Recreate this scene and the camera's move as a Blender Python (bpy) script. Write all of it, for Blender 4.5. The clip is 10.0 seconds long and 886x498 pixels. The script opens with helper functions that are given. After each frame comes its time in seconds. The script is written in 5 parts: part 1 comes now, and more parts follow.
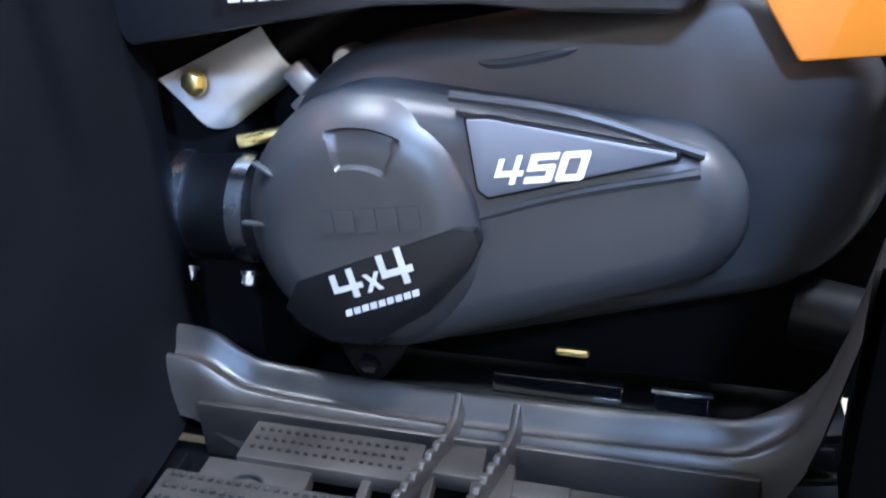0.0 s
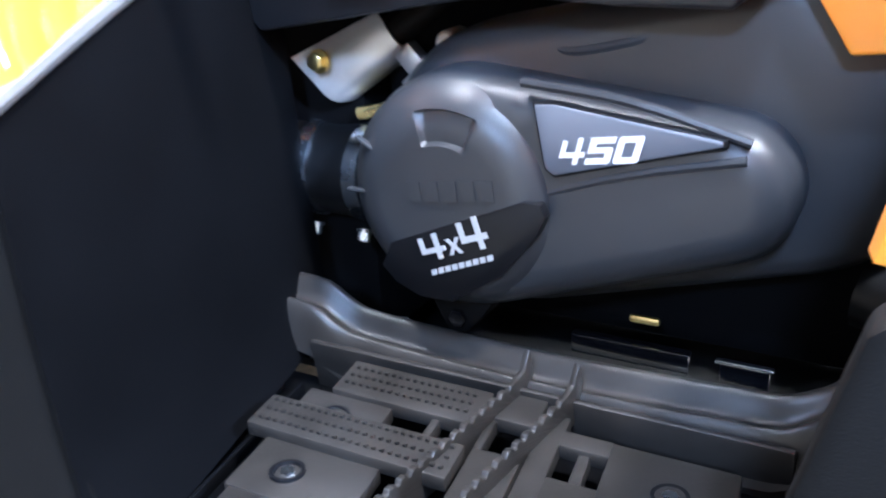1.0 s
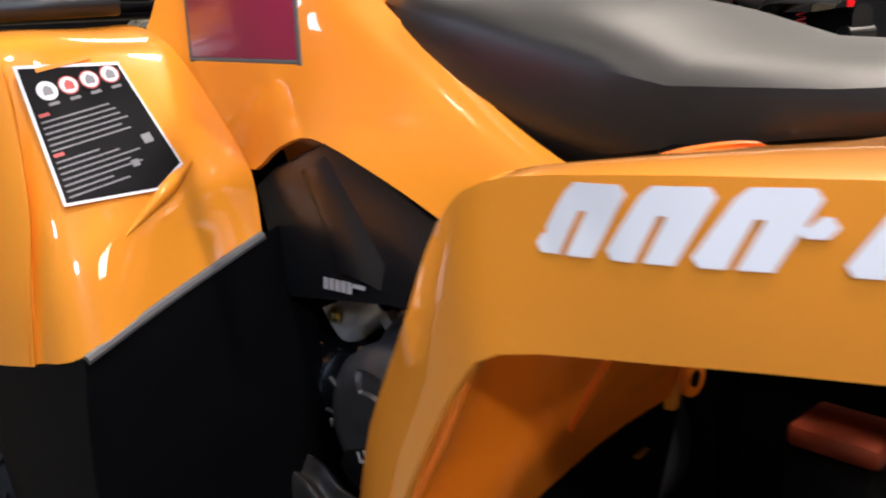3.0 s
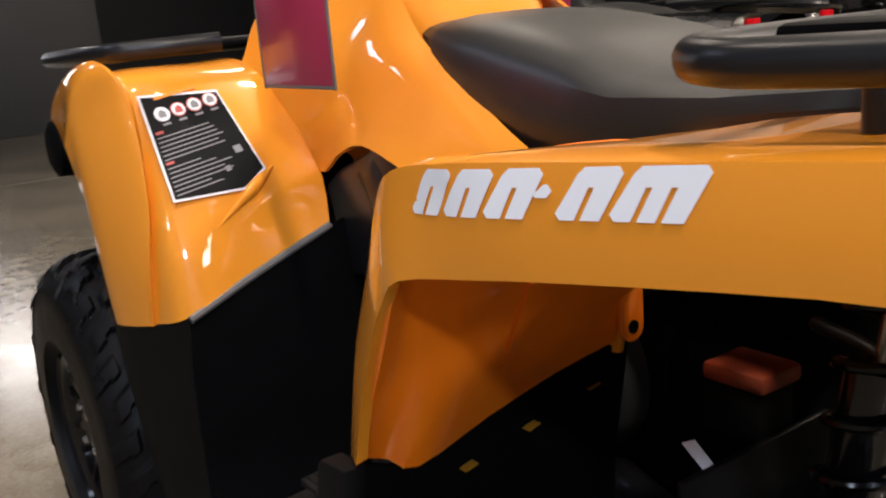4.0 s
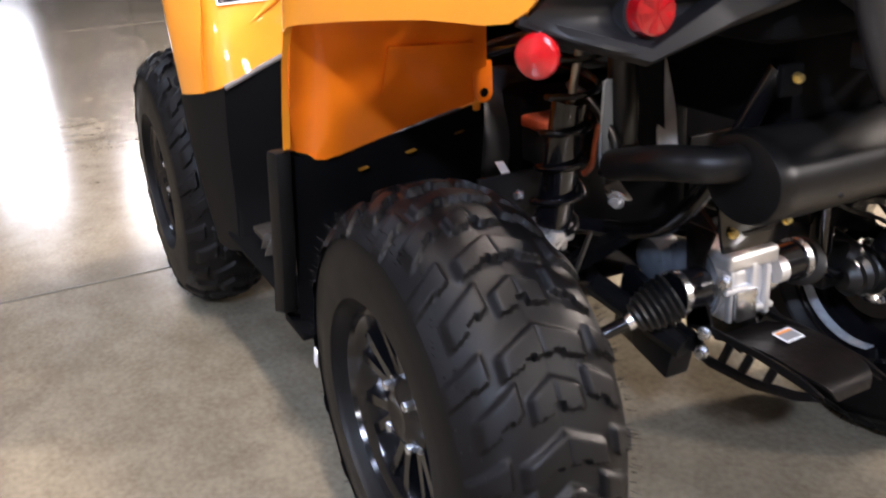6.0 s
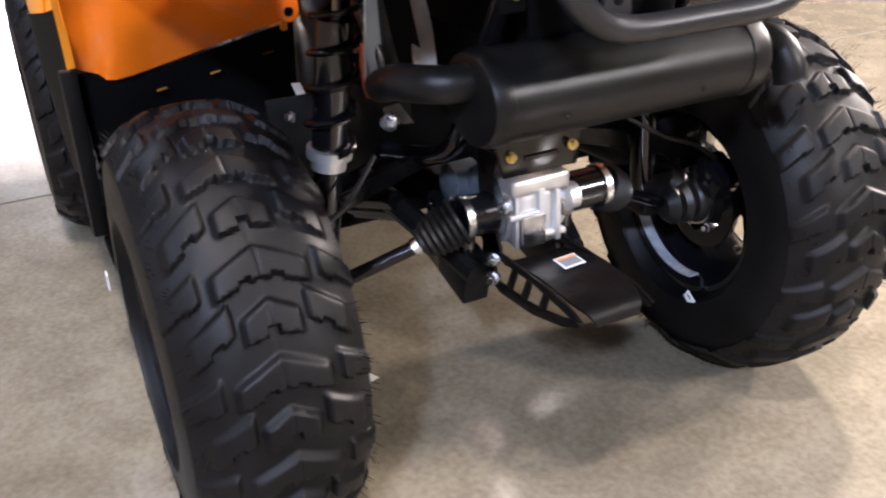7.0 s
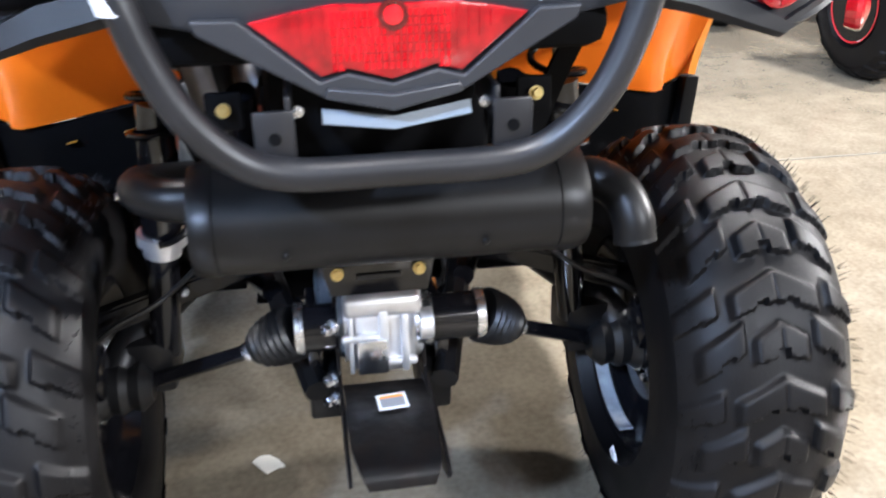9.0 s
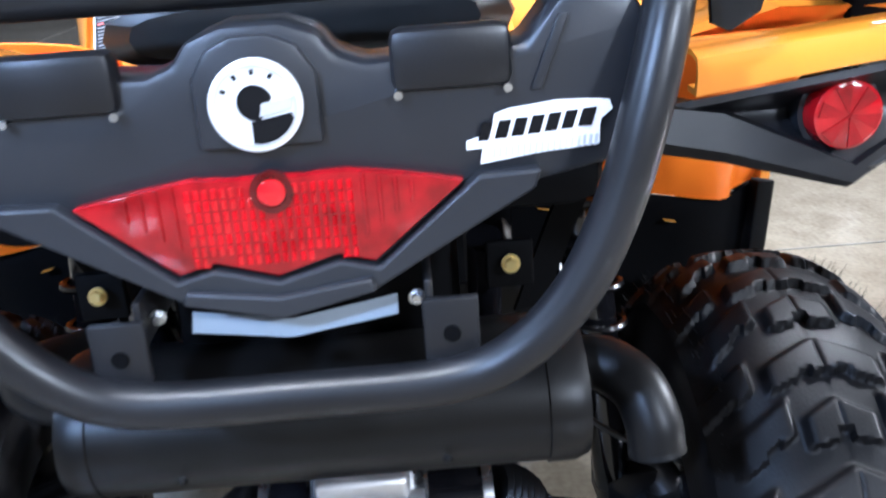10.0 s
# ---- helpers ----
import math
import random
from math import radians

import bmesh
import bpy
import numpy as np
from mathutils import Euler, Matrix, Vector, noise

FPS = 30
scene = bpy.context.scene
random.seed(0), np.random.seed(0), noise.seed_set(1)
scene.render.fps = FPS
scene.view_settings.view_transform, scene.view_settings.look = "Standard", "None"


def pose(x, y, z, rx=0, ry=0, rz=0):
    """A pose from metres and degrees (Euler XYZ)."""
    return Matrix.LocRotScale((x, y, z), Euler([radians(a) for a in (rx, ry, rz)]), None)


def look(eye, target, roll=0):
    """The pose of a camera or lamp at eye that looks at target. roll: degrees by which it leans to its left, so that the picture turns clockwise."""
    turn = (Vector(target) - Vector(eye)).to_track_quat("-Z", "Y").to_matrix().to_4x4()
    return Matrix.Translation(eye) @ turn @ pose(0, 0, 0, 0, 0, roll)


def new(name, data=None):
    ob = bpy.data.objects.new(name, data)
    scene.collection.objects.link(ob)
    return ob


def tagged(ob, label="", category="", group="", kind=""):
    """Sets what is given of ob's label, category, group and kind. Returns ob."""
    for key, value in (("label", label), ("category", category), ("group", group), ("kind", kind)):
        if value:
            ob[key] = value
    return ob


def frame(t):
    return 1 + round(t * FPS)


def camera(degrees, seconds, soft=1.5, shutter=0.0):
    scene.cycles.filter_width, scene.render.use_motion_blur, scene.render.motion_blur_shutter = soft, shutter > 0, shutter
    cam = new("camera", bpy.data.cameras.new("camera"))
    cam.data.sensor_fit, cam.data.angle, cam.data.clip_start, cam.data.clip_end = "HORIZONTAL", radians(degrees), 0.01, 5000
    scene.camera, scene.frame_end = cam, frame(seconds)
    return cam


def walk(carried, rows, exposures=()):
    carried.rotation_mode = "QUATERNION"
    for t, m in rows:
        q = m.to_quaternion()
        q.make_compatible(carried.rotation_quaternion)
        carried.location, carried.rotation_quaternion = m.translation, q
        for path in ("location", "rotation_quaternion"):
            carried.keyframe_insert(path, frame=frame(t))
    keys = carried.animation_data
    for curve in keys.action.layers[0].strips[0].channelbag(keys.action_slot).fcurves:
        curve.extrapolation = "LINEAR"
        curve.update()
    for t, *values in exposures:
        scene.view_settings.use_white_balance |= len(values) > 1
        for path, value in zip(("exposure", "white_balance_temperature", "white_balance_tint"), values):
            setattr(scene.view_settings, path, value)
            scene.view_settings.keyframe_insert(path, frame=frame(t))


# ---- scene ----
cam = camera(51.1, 10.0, soft=2.0, shutter=0.4)
PATH = [
    (0, (-0.448, -0.822, 0.708), (-0.983, 0.982, 0.029), -1.0),
    (0.5, (-0.4, -0.81, 0.707), (-1.117, 0.897, -0.049), -1.8),
    (1, (-0.342, -0.846, 0.744), (-1.262, 0.756, -0.024), -3.2),
    (1.5, (-0.239, -0.891, 0.804), (-1.39, 0.574, 0.078), -3.2),
    (2, (-0.139, -0.896, 0.869), (-1.52, 0.416, 0.26), -1.9),
    (2.5, (-0.021, -0.859, 0.93), (-1.45, 0.431, 0.388), -2.1),
    (3, (0.099, -0.862, 0.975), (-1.316, 0.455, 0.461), -2.2),
    (3.2, (0.169, -0.862, 0.971), (-1.282, 0.424, 0.477), -3.5),
    (4.3, (0.462, -0.93, 1.005), (-1.165, 0.116, 0.5), -4.5),
    (4.5, (0.533, -0.948, 1.002), (-1.086, 0.102, 0.476), -4.3),
    (5, (0.701, -0.99, 1.011), (-0.9, 0.062, 0.435), -3.3),
    (5.2, (0.768, -0.984, 1.003), (-0.853, 0.023, 0.406), -3.5),
    (6.3, (1.083, -0.856, 0.968), (-0.604, -0.106, 0.198), -3.3),
    (6.5, (1.108, -0.785, 0.957), (-0.568, -0.037, 0.162), -3.3),
    (7, (1.148, -0.648, 0.948), (-0.484, 0.117, 0.081), -3.0),
    (7.5, (1.2, -0.503, 0.948), (-0.485, 0.086, 0.047), -4.6),
    (8, (1.245, -0.342, 0.956), (-0.51, -0.016, 0.053), -2.8),
    (8.5, (1.225, -0.211, 0.972), (-0.565, -0.001, 0.105), -2.7),
    (9, (1.124, -0.07, 0.986), (-0.684, 0.196, 0.172), -1.2),
    (9.5, (0.996, 0.0, 0.998), (-0.841, 0.207, 0.233), -2.6),
    (10, (0.894, 0.083, 1.006), (-0.978, 0.129, 0.302), -4.1),
]
walk(cam, [(t, look(eye, target, roll)) for t, eye, target, roll in PATH],
     exposures=((0, 1.5, 4750, 10), (1.0, 1.42, 4850, 11), (1.6, 1.0, 5150, 10), (2.4, -0.45, 5900, 12), (3.2, -1.05, 6200, 15), (4.3, -1.25, 6500, 15), (5.2, -0.7, 6300, 14), (6.3, 0.1, 6150, 19), (8.0, 0.15, 5650, 17), (9.0, 0.45, 5400, 12), (10, 0.05, 4850, 11)))

from mathutils.bvhtree import BVHTree

# ---------- light ----------
world = bpy.data.worlds.new("world")
scene.world = world
world.use_nodes = True
world.node_tree.nodes["Background"].inputs[0].default_value = (0.75, 0.8, 1.0, 1)
world.node_tree.nodes["Background"].inputs[1].default_value = 0.02


def area_lamp(name, eye, target, size, power, color, size_y=None):
    data = bpy.data.lights.new(name, "AREA")
    data.energy, data.color, data.shape = power, color, "RECTANGLE"
    data.size, data.size_y = size, size_y or size
    ob = new(name, data)
    ob.matrix_world = look(eye, target)
    return ob


WARM, COOL = (1.0, 0.88, 0.72), (0.70, 0.82, 1.0)
# a few keys follow shadow edges; the rest are added, unseen fill lamps
LAMPS = (  # place, aim, size, power, colour
    ((2.0, -0.85, 5.5), (0, 0, 0.4), 0.3, 340, WARM),
    ((4.75, -3.2, 4.3), (0, 0, 0.4), 0.3, 470, COOL),
    ((1.2, -2.4, 5.5), (-0.5, 0, 0.4), 0.3, 120, COOL),
    ((10.5, -5.6, 3.6), (0, 0, 0.6), 0.5, 120, (0.95, 0.97, 1.0)),
    ((6.5, 4.6, 4.2), (0, 0, 0.3), 0.5, 760, (1.0, 0.94, 0.84)),
    ((-2.0, -1.10, 5.5), (-1.0, -0.3, 0.0), 0.35, 110, WARM),
    ((-1.5, 3.2, 5.5), (-1.0, 1.5, 0.0), 0.5, 750, WARM),
    ((-1.2, 9.0, 3.4), (-0.8, 0.0, 0.0), 0.6, 1700, WARM),
    ((-6.0, -3.5, 5.5), (-6.0, -3.5, 0), 1.2, 160, COOL),
    ((-6.0, 3.5, 5.5), (-6.0, 3.5, 0), 1.2, 150, WARM),
    ((9.0, 2.5, 5.5), (9.0, 2.5, 0), 1.2, 300, WARM),
    ((3.0, 8.0, 5.5), (3.0, 8.0, 0), 1.2, 500, WARM),
    ((1.0, -7.5, 5.2), (-0.2, 0, 0.4), 0.6, 240, COOL),
)
for eye, aim, size, power, color in LAMPS:
    area_lamp("key_fill_lamp", eye, aim, size, power, color)


# ---------- materials ----------
def material(name, base, rough, metal=0.0, coat=0.0, vary=0.12, scale=9.0, bump=0.05, grain=160.0,
             rough_vary=0.12, transmission=0.0, tint=None, spec=0.5, distance=0.002, coat_rough=0.06):
    m = bpy.data.materials.new(name)
    m.use_nodes = True
    nt = m.node_tree
    p = nt.nodes["Principled BSDF"]
    co = nt.nodes.new("ShaderNodeTexCoord")
    big = nt.nodes.new("ShaderNodeTexNoise")
    big.inputs["Scale"].default_value, big.inputs["Detail"].default_value = scale, 6
    fine = nt.nodes.new("ShaderNodeTexNoise")
    fine.inputs["Scale"].default_value, fine.inputs["Detail"].default_value = grain, 3
    for n in (big, fine):
        nt.links.new(co.outputs["Object"], n.inputs["Vector"])
    ramp = nt.nodes.new("ShaderNodeMapRange")
    ramp.inputs["From Min"].default_value, ramp.inputs["From Max"].default_value = 0.3, 0.7
    mix = nt.nodes.new("ShaderNodeMix")
    mix.data_type = "RGBA"
    dark = tint or tuple(c * (1 - vary) for c in base)
    mix.inputs["A"].default_value = (*dark, 1)
    mix.inputs["B"].default_value = (*[min(1, c * (1 + vary)) for c in base], 1)
    nt.links.new(big.outputs["Fac"], ramp.inputs["Value"])
    nt.links.new(ramp.outputs["Result"], mix.inputs["Factor"])
    nt.links.new(mix.outputs["Result"], p.inputs["Base Color"])
    rr = nt.nodes.new("ShaderNodeMapRange")
    rr.inputs["To Min"].default_value = max(0.02, rough - rough_vary)
    rr.inputs["To Max"].default_value = min(1, rough + rough_vary)
    nt.links.new(big.outputs["Fac"], rr.inputs["Value"])
    nt.links.new(rr.outputs["Result"], p.inputs["Roughness"])
    p.inputs["Metallic"].default_value = metal
    p.inputs["Coat Weight"].default_value = coat
    p.inputs["Coat Roughness"].default_value = coat_rough
    p.inputs["Specular IOR Level"].default_value = spec
    p.inputs["Transmission Weight"].default_value = transmission
    if bump:
        b = nt.nodes.new("ShaderNodeBump")
        b.inputs["Strength"].default_value, b.inputs["Distance"].default_value = bump, distance
        nt.links.new(fine.outputs["Fac"], b.inputs["Height"])
        nt.links.new(b.outputs["Normal"], p.inputs["Normal"])
    return m


def glow(name, color, strength):
    m = bpy.data.materials.new(name)
    m.use_nodes = True
    p = m.node_tree.nodes["Principled BSDF"]
    p.inputs["Base Color"].default_value = (0.8, 0.8, 0.8, 1)
    p.inputs["Emission Color"].default_value = (*color, 1)
    p.inputs["Emission Strength"].default_value = strength
    return m


ORANGE = material("orange_gloss_plastic", (0.86, 0.300, 0.018), 0.42, coat=1.0, coat_rough=0.025, spec=0.2, vary=0.04, scale=3, bump=0.012, grain=40, rough_vary=0.06)
BLACK = material("black_moulded_plastic", (0.0022, 0.0022, 0.0026), 0.68, spec=0.05, vary=0.2, bump=0.25, grain=900, distance=0.0006)
GREY = material("dark_grey_plastic", (0.0042, 0.004, 0.004), 0.55, spec=0.10, vary=0.2, bump=0.3, grain=900, distance=0.0006)
BOARD = material("brown_grey_moulded_plastic", (0.026, 0.0225, 0.0195), 0.36, spec=0.5, vary=0.25, scale=26, bump=0.3, grain=900, distance=0.0006)
COVER = material("charcoal_cover_plastic", (0.030, 0.031, 0.034), 0.34, spec=0.5, vary=0.08, bump=0.2, grain=1200, distance=0.0005)
BADGE = material("satin_badge_plate", (0.13, 0.14, 0.165), 0.3, vary=0.06, bump=0.03)
PANEL = material("satin_charcoal_panel_plastic", (0.012, 0.0122, 0.014), 0.32, spec=0.5, vary=0.08, bump=0.15, grain=1200, distance=0.0005)
TAIL = material("charcoal_tail_plastic", (0.016, 0.017, 0.0205), 0.38, spec=0.45, vary=0.1, bump=0.25, grain=1200, distance=0.0005)
SATIN = material("satin_black_steel", (0.0075, 0.0075, 0.0088), 0.38, spec=0.4, vary=0.2, bump=0.12, grain=500, distance=0.0006)
MUFFLER = material("heatproof_black_steel", (0.0045, 0.0044, 0.0046), 0.38, spec=0.22, vary=0.25, scale=14, bump=0.2, grain=700, distance=0.0006)
COIL = material("black_coated_spring_steel", (0.003, 0.003, 0.0035), 0.2, spec=0.25, rough_vary=0.05, vary=0.2, bump=0.03)
GLOSS = material("gloss_black_paint", (0.0035, 0.0035, 0.0045), 0.15, coat=0.15, spec=0.4, rough_vary=0.05, vary=0.2, bump=0.03)
RUBBER = material("tyre_rubber", (0.0032, 0.0030, 0.0034), 0.46, spec=0.16, vary=0.3, scale=16, bump=0.35, grain=350, distance=0.001)
BOOT = material("ribbed_rubber", (0.0038, 0.0038, 0.0042), 0.42, spec=0.35, vary=0.2, bump=0.1)
ALU = material("cast_aluminium", (0.66, 0.66, 0.67), 0.46, metal=0.9, vary=0.15, scale=22, bump=0.25, grain=500, distance=0.0006)
RODSTEEL = material("dull_oiled_steel", (0.26, 0.24, 0.21), 0.32, metal=1.0, vary=0.2, scale=30, bump=0.08)
STEEL = material("zinc_plated_steel", (0.66, 0.68, 0.72), 0.26, metal=1.0, vary=0.12, scale=30, bump=0.08)
GOLD = material("yellow_zinc_bolt", (0.75, 0.6, 0.25), 0.3, metal=1.0, vary=0.15, scale=60, bump=0.1)
RED = material("red_lens", (0.50, 0.004, 0.008), 0.06, coat=0.6, coat_rough=0.02, vary=0.45, scale=30, bump=0.05)
GREYBLUE = material("blue_grey_motor_paint", (0.06, 0.07, 0.085), 0.3, vary=0.3, scale=30, bump=0.1)
GALV = material("dull_galvanised_sheet", (0.20, 0.185, 0.175), 0.45, vary=0.3, scale=25, bump=0.15)
CABLE = material("orange_cable_sheath", (0.42, 0.10, 0.04), 0.4, vary=0.15, bump=0.1)
ARM = material("black_coated_arm_steel", (0.004, 0.004, 0.0045), 0.4, spec=0.2, vary=0.2, bump=0.05)
REDDARK = material("red_lens_facets", (0.25, 0.002, 0.005), 0.10, coat=0.3, vary=0.35, scale=60, bump=0.1)
WHITE = material("white_print", (0.82, 0.82, 0.84), 0.4, vary=0.03, bump=0)
SILVER = material("silver_print", (0.62, 0.63, 0.66), 0.35, metal=0.4, vary=0.05, bump=0)
LABEL = material("black_label_film", (0.006, 0.006, 0.007), 0.3, spec=0.2, vary=0.2, bump=0)
PRINT = material("grey_label_print", (0.22, 0.22, 0.23), 0.4, vary=0.1, bump=0)
REDPRINT = material("red_label_print", (0.5, 0.09, 0.08), 0.4, vary=0.2, bump=0)
ORANGEPRINT = material("orange_label_print", (0.85, 0.28, 0.03), 0.4, vary=0.05, bump=0)
TAG = material("red_card", (0.45, 0.025, 0.08), 0.35, coat=0.4, vary=0.08, scale=12, bump=0.05)
SEAT = material("black_vinyl", (0.013, 0.013, 0.0125), 0.42, spec=0.6, rough_vary=0.03, vary=0.15, scale=20, bump=0.12, grain=450, distance=0.001)
SHIELD = material("pale_painted_steel", (0.21, 0.235, 0.265), 0.35, vary=0.05, bump=0.03)
STRIP = material("pale_grey_trim", (0.13, 0.126, 0.12), 0.4, vary=0.1, bump=0.1)
PAPER = material("white_paper", (0.8, 0.78, 0.72), 0.8, vary=0.05, bump=0.2, grain=60)
HEAT = material("heat_shield_foil", (0.7, 0.68, 0.66), 0.3, metal=1.0, vary=0.2, scale=40, bump=0.3, grain=120)
COPPER = material("orange_coated_part", (0.26, 0.045, 0.018), 0.4, vary=0.25, scale=30, bump=0.2)
WALLM = material("dark_painted_wall", (0.014, 0.014, 0.016), 0.6, vary=0.25, scale=2, bump=0.1, grain=80)
LIGHTWALL = material("beige_painted_wall", (0.45, 0.4, 0.32), 0.6, vary=0.08, scale=1.5, bump=0.1, grain=80)
CEIL = material("dark_roof_deck", (0.10, 0.10, 0.10), 0.7, vary=0.2, scale=2, bump=0.2, grain=20)
CAMO = material("camouflage_plastic", (0.30, 0.28, 0.22), 0.4, vary=0.5, scale=26, bump=0.1, tint=(0.05, 0.05, 0.035))
# body orange made redder, standing in for the shade inside the wheel arches
ORANGE_SHADED = material("orange_plastic_reddened_as_shade", (0.86, 0.185, 0.005), 0.4, coat=0.6, coat_rough=0.04, spec=0.2, vary=0.05, scale=4, bump=0.02, grain=60)
SCUFF = material("scuffed_black_paint", (0.0025, 0.0024, 0.0025), 0.40, spec=0.14, vary=0.6, scale=45, bump=0.4, grain=70, tint=(0.0065, 0.0048, 0.0042), rough_vary=0.2)
YELLOWEDGE = material("yellow_moulded_edge", (0.30, 0.14, 0.01), 0.4, vary=0.1, bump=0.05)
LAMPGLOW = glow("lamp_diffuser", (1.0, 0.93, 0.82), 6.0)
DAYLIGHT = glow("daylight_glass", (0.95, 0.97, 1.0), 14.0)
CLERESTORY = glow("clerestory_glass", (1.0, 0.96, 0.9), 36.0)
WEIGHT = material("grey_wheel_weight_strip", (0.26, 0.28, 0.31), 0.45, vary=0.25, scale=60, bump=0.1)
DEEPRED = material("deep_red_lens_ring", (0.07, 0.001, 0.002), 0.12, coat=0.5, vary=0.3, scale=60, bump=0.05)
REFLECTOR = material("red_reflector_plastic", (0.34, 0.003, 0.006), 0.15, coat=0.6, vary=0.4, scale=40, bump=0.1)


def concrete():
    m = bpy.data.materials.new("polished_concrete")
    m.use_nodes = True
    nt = m.node_tree
    p = nt.nodes["Principled BSDF"]
    co = nt.nodes.new("ShaderNodeTexCoord")

    def tex(scale, detail, dist=0.0):
        n = nt.nodes.new("ShaderNodeTexNoise")
        n.inputs["Scale"].default_value, n.inputs["Detail"].default_value = scale, detail
        n.inputs["Distortion"].default_value = dist
        nt.links.new(co.outputs["Object"], n.inputs["Vector"])
        return n

    cloud, speck, wear = tex(1.6, 10, 0.15), tex(75, 8), tex(11, 8, 0.1)
    ramp = nt.nodes.new("ShaderNodeValToRGB")
    ramp.color_ramp.elements[0].position, ramp.color_ramp.elements[0].color = 0.3, (0.165, 0.140, 0.102, 1)
    ramp.color_ramp.elements[1].position, ramp.color_ramp.elements[1].color = 0.72, (0.255, 0.220, 0.165, 1)
    nt.links.new(cloud.outputs["Fac"], ramp.inputs["Fac"])
    mul = nt.nodes.new("ShaderNodeMix")
    mul.data_type, mul.blend_type = "RGBA", "MULTIPLY"
    mul.inputs["Factor"].default_value = 0.8
    r2 = nt.nodes.new("ShaderNodeValToRGB")
    r2.color_ramp.elements[0].position, r2.color_ramp.elements[0].color = 0.34, (0.55, 0.54, 0.52, 1)
    r2.color_ramp.elements[1].position = 0.62
    add = nt.nodes.new("ShaderNodeMath")
    add.operation = "MULTIPLY_ADD"
    add.inputs[1].default_value, add.inputs[2].default_value = 0.5, 0.0
    nt.links.new(speck.outputs["Fac"], add.inputs[0])
    add2 = nt.nodes.new("ShaderNodeMath")
    add2.operation = "MULTIPLY_ADD"
    add2.inputs[1].default_value = 0.5
    nt.links.new(wear.outputs["Fac"], add2.inputs[0])
    nt.links.new(add.outputs[0], add2.inputs[2])
    nt.links.new(add2.outputs[0], r2.inputs["Fac"])
    nt.links.new(ramp.outputs["Color"], mul.inputs["A"])
    nt.links.new(r2.outputs["Color"], mul.inputs["B"])
    nt.links.new(mul.outputs["Result"], p.inputs["Base Color"])
    rr = nt.nodes.new("ShaderNodeMapRange")
    rr.inputs["To Min"].default_value, rr.inputs["To Max"].default_value = 0.10, 0.26
    nt.links.new(wear.outputs["Fac"], rr.inputs["Value"])
    nt.links.new(rr.outputs["Result"], p.inputs["Roughness"])
    b = nt.nodes.new("ShaderNodeBump")
    b.inputs["Strength"].default_value, b.inputs["Distance"].default_value = 0.06, 0.002
    nt.links.new(speck.outputs["Fac"], b.inputs["Height"])
    nt.links.new(b.outputs["Normal"], p.inputs["Normal"])
    return m


CONCRETE = concrete()
JOINT = material("joint_filler", (0.12, 0.11, 0.09), 0.7, vary=0.3, bump=0.2)


# ---------- mesh tools ----------
def finish(bm, sharp=38):
    bmesh.ops.remove_doubles(bm, verts=bm.verts, dist=1e-6)
    bmesh.ops.recalc_face_normals(bm, faces=bm.faces)
    lim = radians(sharp)
    for f in bm.faces:
        f.smooth = True
    for e in bm.edges:
        e.smooth = len(e.link_faces) == 2 and e.calc_face_angle(0) < lim


def part(name, bm, mat, parent=None, label="", sharp=38):
    finish(bm, sharp)
    me = bpy.data.meshes.new(name)
    bm.to_mesh(me)
    bm.free()
    me.materials.append(mat)
    ob = new(name, me)
    ob.parent = parent
    if label:
        ob["label"] = label
    return ob


def thing(name, label, category, group="", at=(0, 0, 0)):
    ob = new(name)
    ob.location = at
    ob.empty_display_size = 0.1
    return tagged(ob, label, category, group)


def join(*bms):
    out = bmesh.new()
    for b in bms:
        me = bpy.data.meshes.new("tmp")
        b.to_mesh(me)
        out.from_mesh(me)
        b.free()
        bpy.data.meshes.remove(me)
    return out


def flip_y(bm):
    for v in bm.verts:
        v.co.y = -v.co.y
    bmesh.ops.reverse_faces(bm, faces=bm.faces)
    return bm


def side(bm, s):
    return flip_y(bm) if s > 0 else bm


def box(c, size, bevel=0.003, rot=(0, 0, 0), seg=2):
    bm = bmesh.new()
    bmesh.ops.create_cube(bm, size=1)
    for v in bm.verts:
        v.co = Vector((v.co.x * size[0], v.co.y * size[1], v.co.z * size[2]))
    if bevel:
        bmesh.ops.bevel(bm, geom=bm.edges[:], offset=min(bevel, min(size) * 0.45), segments=seg, affect="EDGES", profile=0.5)
    bmesh.ops.transform(bm, matrix=pose(*c, *rot), verts=bm.verts)
    return bm


def loft(loops, caps=True):
    """A skin over closed loops with equal numbers of points."""
    bm = bmesh.new()
    vs = [[bm.verts.new(p) for p in lp] for lp in loops]
    n = len(vs[0])
    for a, b in zip(vs, vs[1:]):
        for i in range(n):
            bm.faces.new((a[i], a[(i + 1) % n], b[(i + 1) % n], b[i]))
    if caps:
        bm.faces.new(vs[0])
        bm.faces.new(vs[-1][::-1])
    return bm


def smooth_line(pts, k=6):
    """Catmull-Rom through the points."""
    pts = [Vector(p) for p in pts]
    if len(pts) < 3:
        return pts
    q = [2 * pts[0] - pts[1]] + pts + [2 * pts[-1] - pts[-2]]
    out = []
    for i in range(1, len(q) - 2):
        a, b, c, d = q[i - 1:i + 3]
        for j in range(k):
            t = j / k
            out.append(0.5 * (2 * b + (c - a) * t + (2 * a - 5 * b + 4 * c - d) * t * t + (3 * b - a - 3 * c + d) * t ** 3))
    return out + [pts[-1]]


